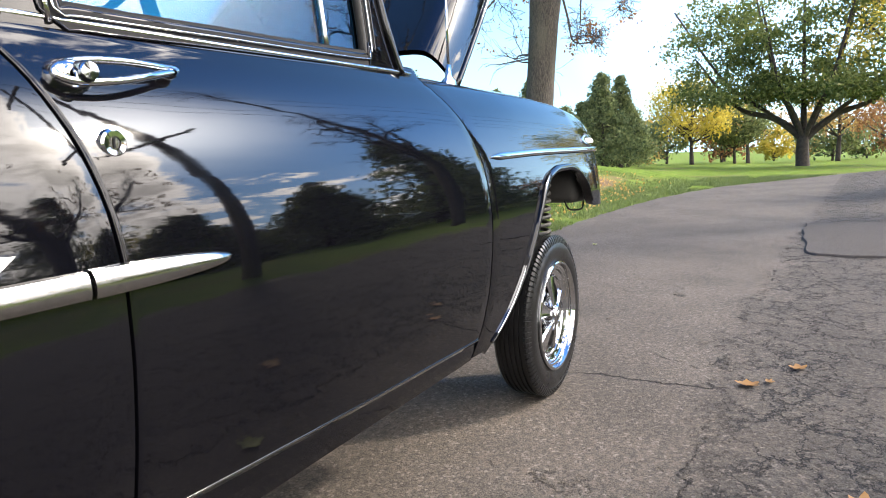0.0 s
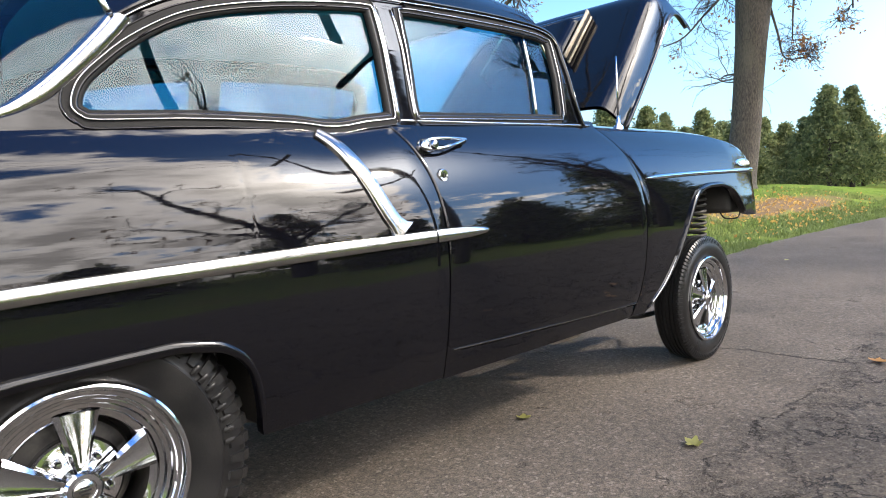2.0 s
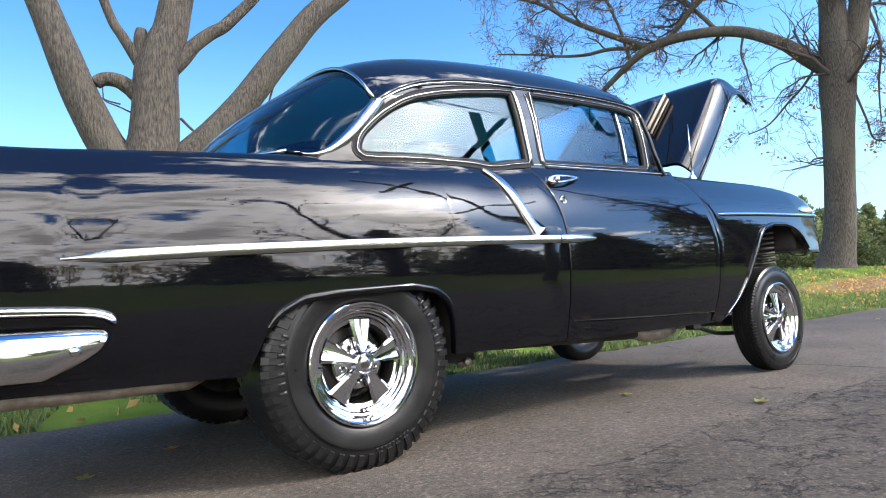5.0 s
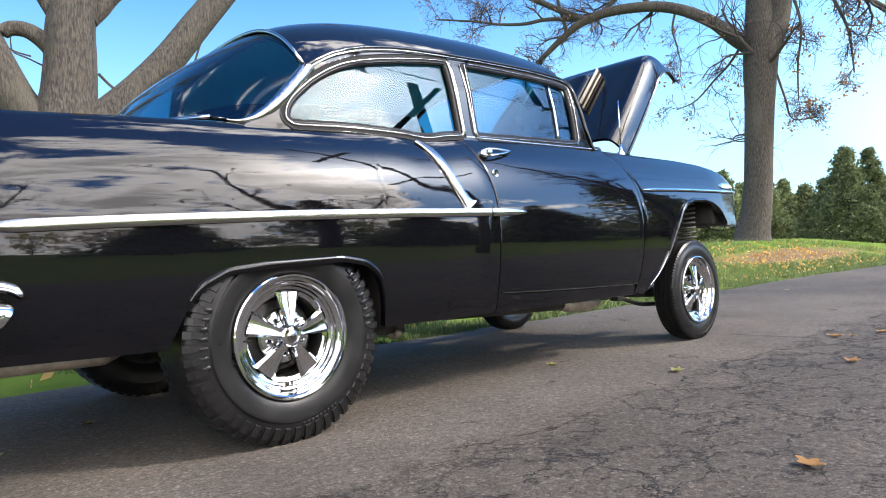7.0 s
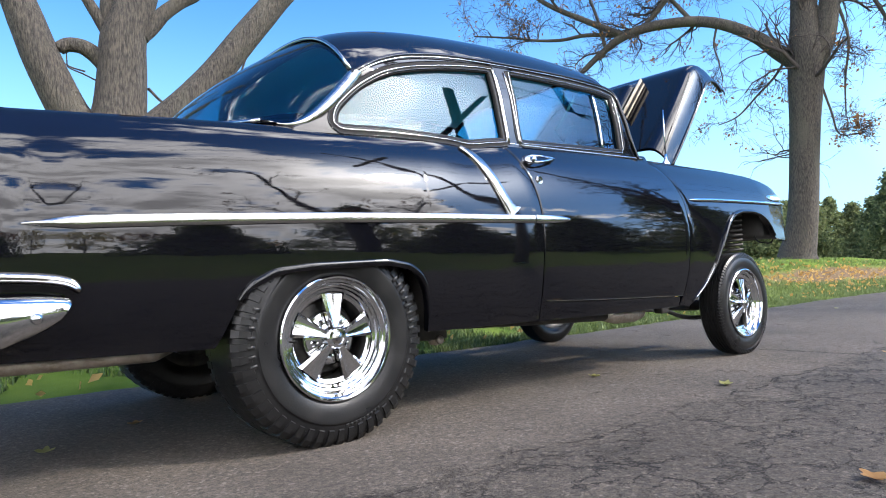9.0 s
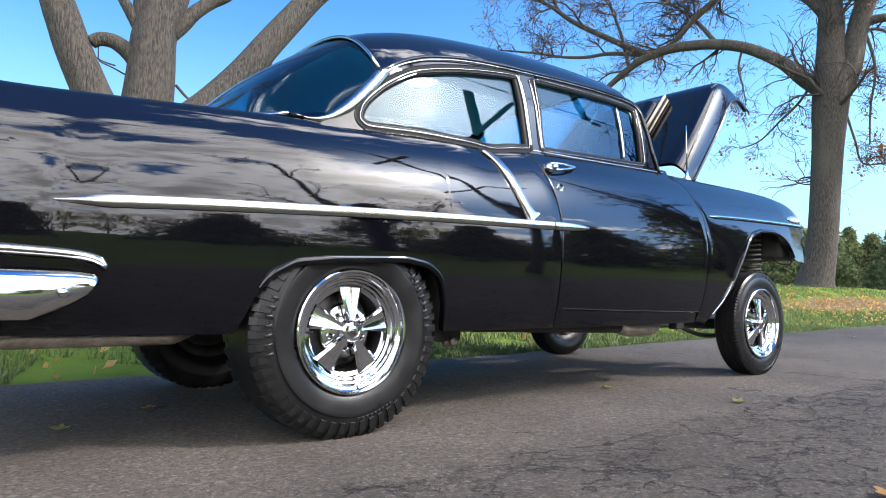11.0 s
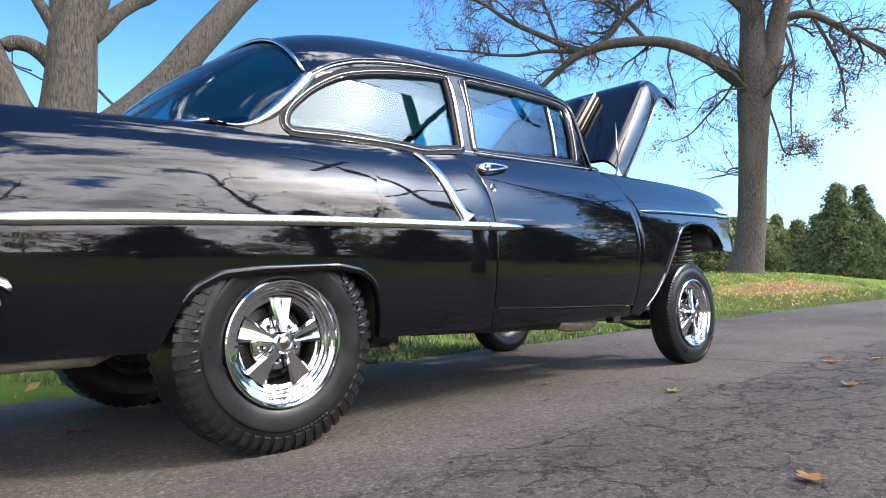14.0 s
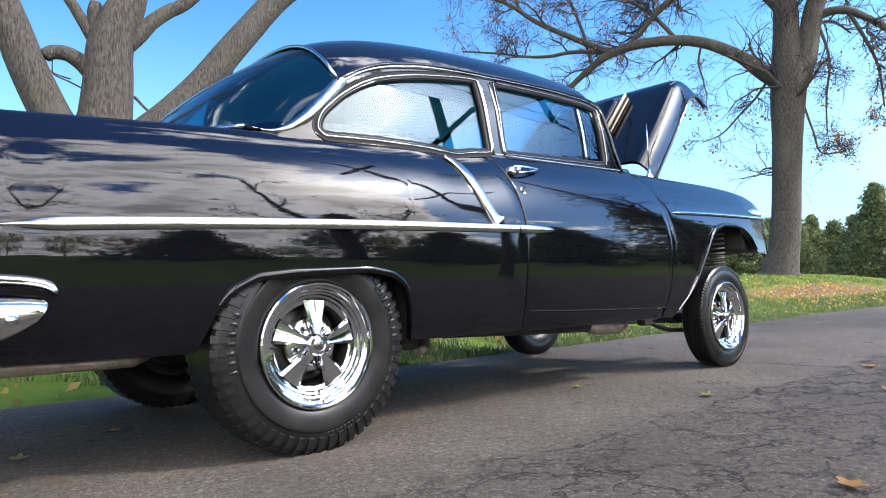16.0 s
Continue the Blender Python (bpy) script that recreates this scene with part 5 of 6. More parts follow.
    part("center_cap", mesh_of("center_cap", *lathe([(0.0, fy - 0.042), (0.022, fy - 0.041), (0.024, fy - 0.043), (0.033, fy - 0.042), (0.038, fy - 0.036), (0.039, fy + 0.01)], 40), sharp=30), chrome, rim, "round chrome centre cap")
    part("cap_emblem", mesh_of("cap_emblem", *lathe([(0.0, fy - 0.0435), (0.020, fy - 0.043), (0.021, fy - 0.041)], 28)), brushed, rim, "round silver emblem")
    for dz_ in (-0.007, 0.0, 0.007):
        part("emblem_bar", round_box((-0.012 + abs(dz_) * 0.4, fy - 0.0450, dz_ - 0.0016), (0.012 - abs(dz_) * 0.4, fy - 0.0425, dz_ + 0.0016), 0.0005, 1), seal, rim)
    brake = part("brake_drum", mesh_of("brake_drum", *lathe([(0.0, fy + 0.055), (0.10, fy + 0.055), (0.125, fy + 0.06), (0.133, fy + 0.075), (0.135, fy + 0.10), (rim_r - 0.062, fy + 0.105), (rim_r - 0.06, s * 0.60), (0.10, s * 0.75), (0.0, s * 0.75)], 48), sharp=35), drum, w, "dark brake drum")
    vs, vfc = tube([(-(rim_r - 0.035), fy - 0.004, 0.0), (-(rim_r - 0.070), fy - 0.016, 0.0)], [0.004, 0.0035], 8)
    part("valve_stem", mesh_of("valve_stem", vs, vfc), seal, rim, "black valve stem")
    return tyre, rim, brake


for made, x, y, z in ((wheel(0.372, 0.27, 0.213, 0.046, True), 0.0, 0.727, 0.368), (wheel(0.318, 0.155, 0.211, 0.040, False), 2.921, 0.79, 0.3165)):
    for ob in made:
        copy_thing(ob, pose(x, y, z, 0, 0, 180))
        ob.matrix_basis = pose(x, -y, z)

# ---- trees ----


def rnd(a, b):
    return random.uniform(a, b)


def twig_tree(limbs, seed, levels=3, spread=0.9, droop=0.12, kids=(6, 6, 5), shrink=0.52, min_len=0.25, first=0.25, stout=1.0):
    """Limbs, each a list of points and end radii, with finer and finer branches grown from them. Returns thick wood, thin wood and twig ends."""
    random.seed(seed)
    thick, thin, ends = [], [], []
    todo = []
    for pts, r0, r1, grow in limbs:
        P = smooth_path(pts, 6)
        R = np.linspace(r0, r1, len(P)) if r1 is not None else np.interp(np.linspace(0, 1, len(P)), np.linspace(0, 1, len(r0)), r0)
        thick.append(tube(P, R, 14))
        if grow:
            todo.append((P, R, grow, 0))
    while todo:
        P, R, length, lv = todo.pop()
        if lv >= levels:
            continue
        count = kids[min(lv, len(kids) - 1)]
        if lv == 0:
            count = max(4, int(count * min(1.0, np.linalg.norm(np.diff(P, axis=0), axis=1).sum() / 4.0)))
        for k in range(count):
            q = rnd(first if lv == 0 else 0.15, 1.0) if k else 1.0
            i = min(int(q * (len(P) - 1)), len(P) - 2)
            base, along = P[i], P[i + 1] - P[i]
            along = along / (np.linalg.norm(along) + 1e-9)
            side = np.array((rnd(-1, 1), rnd(-1, 1), rnd(-0.7, 0.9)))
            side = side - along * (side @ along)
            side /= np.linalg.norm(side) + 1e-9
            d = along * rnd(0.5, 1.0) + side * rnd(0.4, 1.0) * spread
            d /= np.linalg.norm(d)
            ln = max(min_len, length * rnd(0.55, 1.1))
            Q = [base]
            n = 9 if lv < 2 else 6
            for s in range(n):
                d = d + np.array((rnd(-1, 1), rnd(-1, 1), rnd(-1, 1))) * 0.38 + np.array((0, 0, 0.05 - droop * (s / n)))
                d /= np.linalg.norm(d)
                Q.append(Q[-1] + d * ln / n)
            Q = np.array(Q)
            r = min(R[i] * 0.55, (0.010 + 0.03 * ln) * stout)
            RR = np.linspace(r, max(0.0055, r * 0.35), len(Q))
            thin.append(tube(Q, RR, 3 if lv >= 2 else 5 if lv else 8, cap=False))
            if lv >= levels - 1:
                ends.append(Q[-1])
                ends.append(Q[len(Q) // 2])
            todo.append((Q, RR, length * shrink, lv + 1))
    return thick, (join(*thin) if thin else None), ends


def leaves_at(points, size, per, jitter, seed):
    """Small folded leaves round points."""
    rng = np.random.default_rng(seed)
    P = np.repeat(np.array(points), per, 0)
    P = P + rng.normal(0, jitter, P.shape)
    n = len(P)
    u = rng.normal(size=(n, 3))
    u /= np.linalg.norm(u, axis=1)[:, None]
    w = np.cross(u, rng.normal(size=(n, 3)))
    w /= np.linalg.norm(w, axis=1)[:, None]
    s = size * rng.uniform(0.6, 1.4, (n, 1))
    V = np.stack([P - u * s, P + w * s * 0.55 + np.cross(u, w) * s * 0.2, P + u * s, P - w * s * 0.55 + np.cross(u, w) * s * 0.2], 1).reshape(-1, 3)
    F = np.arange(n * 4).reshape(-1, 4)
    F = np.concatenate([F[:, [0, 1, 2]], F[:, [0, 2, 3]]])
    return V, F


def raw_mesh(name, V, F):
    me = bpy.data.meshes.new(name)
    F = np.asarray(F)
    me.vertices.add(len(V))
    me.vertices.foreach_set("co", np.asarray(V, np.float32).ravel())
    me.loops.add(F.size)
    me.loops.foreach_set("vertex_index", F.astype(np.int32).ravel())
    me.polygons.add(len(F))
    me.polygons.foreach_set("loop_start", np.arange(0, F.size, F.shape[1], dtype=np.int32))
    me.polygons.foreach_set("loop_total", np.full(len(F), F.shape[1], np.int32))
    me.update(calc_edges=True)
    me.validate()
    return me


def bare_tree(name, label, limbs, seed, leaf_share=0.3, leaf=leaf_brown, leaf_size=0.055, **how):
    t = thing(name, label, "tree", at=tuple(limbs[0][0][0]))
    off = np.array(limbs[0][0][0])
    limbs = [([np.array(p) - off for p in pts], a, b, g) for pts, a, b, g in limbs]
    thick, thin, ends = twig_tree(limbs, seed, **how)
    for k, vf in enumerate(thick):
        nm = "limb" if k else "trunk"
        part(nm, mesh_of(nm, *vf), bark, t, "" if k else "grey-brown furrowed bark trunk")
    if thin:
        tagged(part("twig", mesh_of("twig", *thin), bark_dark, t, "fine bare twigs"), kind="stuff")
    keep = [e for e in ends if random.random() < leaf_share]
    if keep:
        tagged(part("foliage", raw_mesh("foliage", *leaves_at(keep, leaf_size, 5, 0.10, seed)), leaf, t, "few withered brown leaves"), kind="stuff")
    return t


# big bare oak ahead beside the road; places as steps across, up and behind its trunk
def oak(u, z, d=0.0):
    return (16.75 + 0.372 * (u - 0.1) + 0.928 * d, 4.30 - 0.928 * (u - 0.1) + 0.372 * d, z)


def spread(at, pts, r0, r1, grow):
    return [at(*p) for p in pts], r0, r1, grow


bare_tree("oak_tree", "tall bare oak with a few brown leaves standing on the lawn", [
    spread(oak, [(-0.06, 0.35), (-0.05, 0.75), (0.05, 1.2), (0.17, 2.1), (0.25, 3.15), (0.33, 4.2), (0.41, 5.2), (0.47, 5.9), (0.48, 6.8), (0.50, 7.9), (0.56, 8.6), (0.70, 10.5), (0.9, 13.0)], [0.60, 0.46, 0.385, 0.355, 0.35, 0.365, 0.42, 0.45, 0.34, 0.27, 0.26, 0.19, 0.10], None, 2.2),
    spread(oak, [(0.62, 5.6), (0.88, 6.3), (1.03, 7.0), (1.18, 7.6), (1.45, 8.3), (1.85, 9.3), (2.3, 11.5)], [0.30, 0.28, 0.25, 0.24, 0.21, 0.17, 0.09], None, 2.2),
    spread(oak, [(0.25, 5.75), (-0.20, 6.14), (-0.66, 6.63), (-1.45, 7.15), (-2.28, 7.43), (-3.37, 7.53), (-4.18, 7.40), (-4.78, 7.08), (-5.47, 6.58), (-6.1, 6.1)], [0.24, 0.19, 0.165, 0.15, 0.145, 0.14, 0.125, 0.10, 0.08, 0.04], None, 1.3),
    spread(oak, [(-4.1, 7.42), (-5.25, 8.1, -0.2), (-6.25, 8.73, -0.4), (-7.04, 9.41, -0.5), (-7.85, 9.84, -0.6), (-9.7, 10.6, -0.8)], 0.10, 0.03, 1.3),
    spread(oak, [(0.40, 7.65), (0.0, 8.22), (-0.59, 8.65), (-1.39, 8.83), (-2.13, 8.75), (-2.8, 8.3), (-3.31, 7.80), (-4.0, 7.3)], [0.15, 0.13, 0.115, 0.11, 0.10, 0.085, 0.07, 0.04], None, 1.4),
    spread(oak, [(-4.2, 7.46), (-5.26, 7.70), (-6.01, 7.72), (-6.79, 7.87), (-7.6, 8.13), (-9.0, 8.5)], 0.07, 0.025, 1.2),
    spread(oak, [(1.10, 7.20), (1.37, 7.36), (1.85, 7.33), (2.34, 6.98), (2.82, 6.53), (3.6, 5.9)], [0.13, 0.115, 0.10, 0.085, 0.07, 0.04], None, 1.2),
    spread(oak, [(1.9, 7.28), (2.24, 6.43), (2.45, 5.68), (2.50, 4.7)], 0.055, 0.02, 0.55),
    spread(oak, [(1.2, 7.2), (1.41, 6.15), (1.28, 5.13), (1.24, 4.2)], 0.045, 0.015, 0.45),
    spread(oak, [(0.0, 5.9), (-0.32, 5.45), (-0.72, 5.07), (-1.23, 4.58), (-1.74, 4.41)], 0.04, 0.014, 0.8),
    spread(oak, [(-1.6, 7.2), (-1.72, 6.66), (-1.63, 6.19), (-1.55, 5.62)], 0.035, 0.012, 0.8),
    spread(oak, [(-4.7, 7.2), (-4.94, 8.29), (-5.29, 9.24), (-5.85, 9.87)], 0.06, 0.02, 1.2),
    spread(oak, [(0.70, 5.3), (0.93, 4.34), (1.08, 3.75), (1.61, 3.72)], 0.035, 0.012, 0.4),
    spread(oak, [(-2.3, 7.5), (-3.0, 8.5, 0.3), (-4.2, 9.6, 0.6), (-5.6, 10.6, 0.8)], 0.07, 0.025, 1.4),
    spread(oak, [(0.55, 8.3), (-0.6, 9.6, 0.4), (-2.2, 10.6, 0.8), (-4.0, 11.4, 1.0)], 0.12, 0.04, 1.6),
], 11, leaf_size=0.048, leaf_share=0.035, levels=3, kids=(11, 8, 6), shrink=0.62, droop=0.20, spread=1.2, stout=0.95)


# many-stemmed tree behind the car
def stems(u, z, d=0.0):
    return (0.90 + 0.969 * u + 0.246 * d, 5.20 - 0.246 * u + 0.969 * d, z)


bare_tree("maple_tree", "thick bare tree with three heavy stems forking above the car", [
    spread(stems, [(-0.22, 0.40), (-0.24, 1.1), (-0.25, 1.8), (-0.20, 2.3), (-0.15, 2.7), (-0.12, 3.1), (-0.10, 3.5), (0.0, 3.85), (0.10, 4.15), (0.25, 5.2), (0.3, 7.5), (0.6, 10.5)], [0.58, 0.46, 0.42, 0.34, 0.285, 0.265, 0.25, 0.222, 0.20, 0.18, 0.15, 0.10], None, 0),
    spread(stems, [(-0.30, 1.9), (-0.44, 2.25), (-0.66, 2.6), (-0.82, 2.95), (-0.94, 3.25), (-1.06, 3.6), (-1.3, 4.3), (-1.9, 6.0), (-2.3, 8.5)], [0.30, 0.235, 0.205, 0.20, 0.195, 0.185, 0.16, 0.12, 0.09], None, 0),
    spread(stems, [(0.28, 7.3), (0.6, 9.0), (1.4, 10.5), (1.8, 12.5)], 0.14, 0.05, 2.0),
    spread(stems, [(-1.9, 6.6), (-2.3, 8.0), (-2.7, 10.0)], 0.11, 0.04, 1.6),
    spread(stems, [(-0.02, 2.2), (0.22, 2.45), (0.55, 2.78), (0.90, 3.18), (1.24, 3.64), (1.50, 3.98), (1.85, 4.42), (2.6, 5.2), (3.6, 7.0)], [0.24, 0.21, 0.19, 0.18, 0.172, 0.165, 0.155, 0.13, 0.10], None, 0),
    spread(stems, [(-0.25, 3.15), (-0.38, 3.28), (-0.52, 3.37), (-0.66, 3.38), (-0.75, 3.33), (-0.77, 3.31)], [0.12, 0.095, 0.085, 0.08, 0.075, 0.045], None, 0),
    spread(stems, [(0.08, 3.6), (0.20, 3.70), (0.34, 3.87), (0.52, 4.03), (0.78, 4.23), (1.3, 4.9), (1.6, 6.0)], [0.13, 0.10, 0.085, 0.08, 0.075, 0.06, 0.04], None, 0),
    spread(stems, [(-0.18, 3.4), (-0.28, 3.6), (-0.37, 3.76), (-0.46, 3.92), (-0.60, 4.2), (-0.9, 5.2)], [0.10, 0.075, 0.065, 0.06, 0.055, 0.04], None, 0),
    spread(stems, [(-0.20, 3.5), (-0.25, 3.72), (-0.26, 3.90), (-0.25, 4.02)], [0.10, 0.085, 0.08, 0.06], None, 0),
    spread(stems, [(-0.36, 2.98), (-0.52, 3.06), (-0.66, 3.12), (-0.68, 3.2), (-0.68, 3.28)], 0.010, 0.006, 0),
    spread(stems, [(-0.50, 3.09), (-0.62, 3.12), (-0.70, 3.16), (-0.78, 3.22)], 0.010, 0.006, 0),
    spread(stems, [(0.15, 2.95), (0.27, 2.82), (0.36, 2.76), (0.45, 2.74)], 0.018, 0.010, 0),
    spread(stems, [(1.30, 3.5), (1.22, 3.25), (1.18, 3.12), (1.17, 3.0)], 0.014, 0.008, 0),
], 5, leaf_share=0.03, levels=3, kids=(5, 4, 3), shrink=0.6, first=0.3)


def crown_tree(name, label, at, height, radius, leaf, size, count, seed, trunk_h=0.3, cone=False, lean_to=(0, 0)):
    """A tree with a tapered trunk, limbs and a ragged crown of leaf clumps."""
    random.seed(seed)
    rng = np.random.default_rng(seed)
    x, y = at
    t = thing(name, label, "tree", at=(x, y, float(bank_z(np.float64(x), np.float64(y))) - 0.1))
    tr_r = height * 0.022
    wood = [tube(smooth_path([(0, 0, 0), (rnd(-.1, .1), rnd(-.1, .1), height * 0.4), (lean_to[0], lean_to[1], height * (0.95 if cone else 0.75))], 6), np.linspace(tr_r * 1.25, tr_r * 0.2, 13), 10)]
    clumps = []
    n_cl = int(190 if cone else 70)
    for k in range(n_cl):
        if cone:
            q = rng.uniform(0.0, 1.0) ** 1.25
            h = height * (trunk_h + (1 - trunk_h) * q)
            r = radius * (1 - q) ** 0.85 * rng.uniform(0.30, 1.08) + 0.05
            a = rng.uniform(0, 2 * np.pi)
            c = np.array((r * math.cos(a), r * math.sin(a), h))
            sp = radius * 0.17 * (1.15 - 0.7 * q)
        else:
            v = rng.normal(size=3)
            v /= np.linalg.norm(v)
            rr = rng.uniform(0.35, 1.0) ** 0.5
            c = np.array((v[0] * radius * rr, v[1] * radius * rr, height * (trunk_h + (1 - trunk_h) * 0.5) + v[2] * height * (1 - trunk_h) * 0.5 * rr))
            sp = radius * rng.uniform(0.12, 0.24)
        clumps.append((c, sp))
        if k % (6 if cone else 3) == 0:
            b0 = np.array((0, 0, max(height * trunk_h * 0.8, c[2] - np.hypot(c[0], c[1]) * (0.35 if cone else 0.9))))
            mid = (b0 + c) / 2 + np.array((0, 0, -0.08 * radius))
            wood.append(tube(smooth_path([b0, mid, c], 4), np.linspace(tr_r * 0.42, tr_r * 0.08, 9), 6, cap=False))
    part("trunk", mesh_of("trunk", *wood[0]), bark_dark, t, "dark trunk")
    tagged(part("limb", mesh_of("limb", *join(*wood[1:])), bark_dark, t), kind="stuff")
    pts = []
    for c, sp in clumps:
        k = max(8, int(count / n_cl))
        d = rng.normal(size=(k, 3)) * np.array((1, 1, 0.55 if cone else 0.75)) * sp
        if cone:
            d[:, 2] -= 0.25 * np.hypot(d[:, 0], d[:, 1])
        pts.append(c + d)
    part("crown", raw_mesh("crown", *leaves_at(np.concatenate(pts), size, 1, 0.0, seed)), leaf, t, "ragged leafy crown")
    return t


# far trees beyond the lawn
mx, my = 46.0, -1.9
mz = float(bank_z(np.float64(mx), np.float64(my)))
big = thing("spreading_maple", "large spreading tree with green and yellow autumn leaves", "tree", at=(mx, my, mz - 0.1))
random.seed(3)
maple_limbs = [([(0, 0, 0), (0, 0.05, 1.2), (0, 0, 2.3)], 0.40, 0.31)]
tips = []
for a_, reach, top_, r_ in ((95, 6.2, 7.0, 0.36), (-85, 6.5, 7.5, 0.34), (80, 3.0, 11.0, 0.32), (-60, 3.4, 11.5, 0.30), (10, 1.2, 13.0, 0.30), (150, 4.5, 9.0, 0.24), (-150, 4.5, 9.5, 0.24), (100, 7.4, 9.8, 0.22), (-95, 7.2, 10.4, 0.22)):
    c_, s_ = math.cos(radians(a_)), math.sin(radians(a_))
    pts = [(0, 0, 1.7), (c_ * reach * 0.25, s_ * reach * 0.25, 2.3 + top_ * 0.10), (c_ * reach * 0.6, s_ * reach * 0.6, top_ * 0.55), (c_ * reach, s_ * reach, top_)]
    maple_limbs.append((pts, r_ * 0.75, 0.05))
    tips += [np.array(p) for p in smooth_path(pts, 5)[6:]]
for k, (pts, r0, r1) in enumerate(maple_limbs):
    P = smooth_path(pts, 6)
    part("limb" if k else "trunk", mesh_of("limb", *tube(P, np.linspace(r0, r1, len(P)), 10)), bark_dark, big)
rng = np.random.default_rng(3)
cl_ = []
for k in range(150):
    base_ = tips[rng.integers(len(tips))]
    c_ = base_ + rng.normal(size=3) * np.array((1.5, 1.5, 1.3))
    c_[2] = max(c_[2], 4.4)
    cl_.append(c_ + rng.normal(size=(210, 3)) * np.array((0.58, 0.58, 0.34)))
cl_ = np.concatenate(cl_)
tagged(part("crown", raw_mesh("crown", *leaves_at(cl_, 0.112, 1, 0.0, 6)), leaf_green, big, "ragged green and yellow crown"), kind="stuff")
for k, (x, y, h, r, lf, cone, cnt, sz, sd) in enumerate((
        (52, 9.9, 4.9, 2.5, needles, True, 10000, 0.11, 21), (55, 12.4, 4.2, 2.3, needles, True, 8000, 0.11, 22),
        (59, 6.2, 7.2, 3.2, leaf_yellow, False, 6500, 0.115, 23), (64, 3.3, 5.4, 2.6, needles, False, 6500, 0.13, 24),
        (70, 2.6, 7.5, 3.2, leaf_orange, False, 2600, 0.105, 25), (75, -5.0, 9.0, 4.0, leaf_orange, False, 3800, 0.11, 26),
        (72, -9.5, 7.0, 4.0, leaf_brown, False, 4400, 0.11, 27), (46, -8.5, 13.0, 5.5, leaf_yellow, False, 11000, 0.12, 28))):
    crown_tree("cedar_tree" if cone else "autumn_tree", "dark green conical cedar at the far edge of the lawn" if cone else "far autumn tree with thinning coloured leaves", (x, y), h, r, lf, sz, cnt, sd, 0.16 if cone else 0.34, cone)
# low mixed row closing the far side of the lawn
random.seed(91)
for k in range(26):
    x = rnd(82, 112)
    y = -38 + 3.6 * k + rnd(-1.2, 1.2)
    crown_tree("autumn_tree", "small autumn tree in the far hedge row", (x, y), rnd(4.5, 8.5), rnd(2.6, 4.0), (leaf_orange, leaf_yellow, leaf_brown, leaf_green, needles)[k % 5], 0.26, 1500, 200 + k, 0.12)
# dense row of cedars behind the oak
random.seed(40)
for k in range(22):
    d = rnd(38, 52)
    az = radians(14.0 + 1.45 * k)
    h = rnd(4.2, 6.0)
    crown_tree("cedar_tree", "dark green cedar in the row beyond the lawn", (-0.5 + d * math.cos(az), -2.5 + d * math.sin(az)), h, rnd(1.5, 2.4), needles, 0.095, 10000, 60 + k, 0.16, True)

# ---- behind the camera, seen in the paint and glass ----
bare_tree("roadside_tree", "tall bare tree across the road", [
    ([(10.5, -17.0, -0.1), (10.5, -17.0, 2.5), (10.1, -17.1, 5.0), (9.2, -17.3, 7.5), (8.0, -17.6, 11.0), (7.6, -17.4, 16.0)], 0.48, 0.10, 3.0),
    ([(10.3, -17.0, 3.4), (11.4, -16.8, 5.0), (12.6, -16.5, 6.4), (13.6, -16.2, 8.6)], 0.20, 0.06, 2.2),
    ([(10.3, -17.0, 4.2), (9.0, -17.0, 5.4), (7.6, -16.8, 6.3), (6.2, -16.6, 7.4)], 0.17, 0.05, 2.2),
], 31, leaf_share=0.12, leaf_size=0.11, levels=3, kids=(8, 5, 4), shrink=0.6)
bare_tree("roadside_tree", "slender bare tree across the road", [
    ([(-1.5, -13.0, -0.1), (-1.6, -13.0, 3.0), (-1.3, -13.1, 6.0), (-1.8, -13.2, 10.0), (-1.2, -13.4, 14.5)], 0.26, 0.06, 2.6),
    ([(-1.5, -13.0, 3.6), (-0.4, -13.0, 5.4), (0.6, -12.8, 8.0)], 0.13, 0.04, 1.8),
], 32, leaf_share=0.05, levels=3, kids=(7, 5, 4), shrink=0.6)
for x, y, h, r, sd in ((23.0, -12.5, 10.5, 3.4, 81), (28.0, -14.0, 9.0, 3.0, 82), (19.0, -15.0, 5.6, 3.0, 85), (34.0, -17.0, 9.5, 3.6, 86), (27.0, -21.0, 8.5, 3.6, 87), (13.5, -15.5, 4.6, 2.6, 88), (5.0, -19.0, 4.4, 3.0, 89), (-3.0, -22.0, 4.6, 3.2, 90), (15.0, -24.0, 11.0, 3.4, 83), (-12.0, -26.0, 10.0, 3.0, 84)):
    crown_tree("spruce_tree", "dark green spruce across the road", (x, y), h, r, needles, 0.16, 5000, sd, 0.08, True)
random.seed(77)
for k in range(16):
    x = -45 + 8.2 * k + rnd(-2, 2)
    crown_tree("autumn_tree", "autumn tree in the far row across the road", (x, rnd(-62, -46)), rnd(7, 11), rnd(3.2, 4.6), (leaf_orange, leaf_green, leaf_yellow, leaf_brown)[k % 4], 0.24, 1500, 120 + k, 0.22)

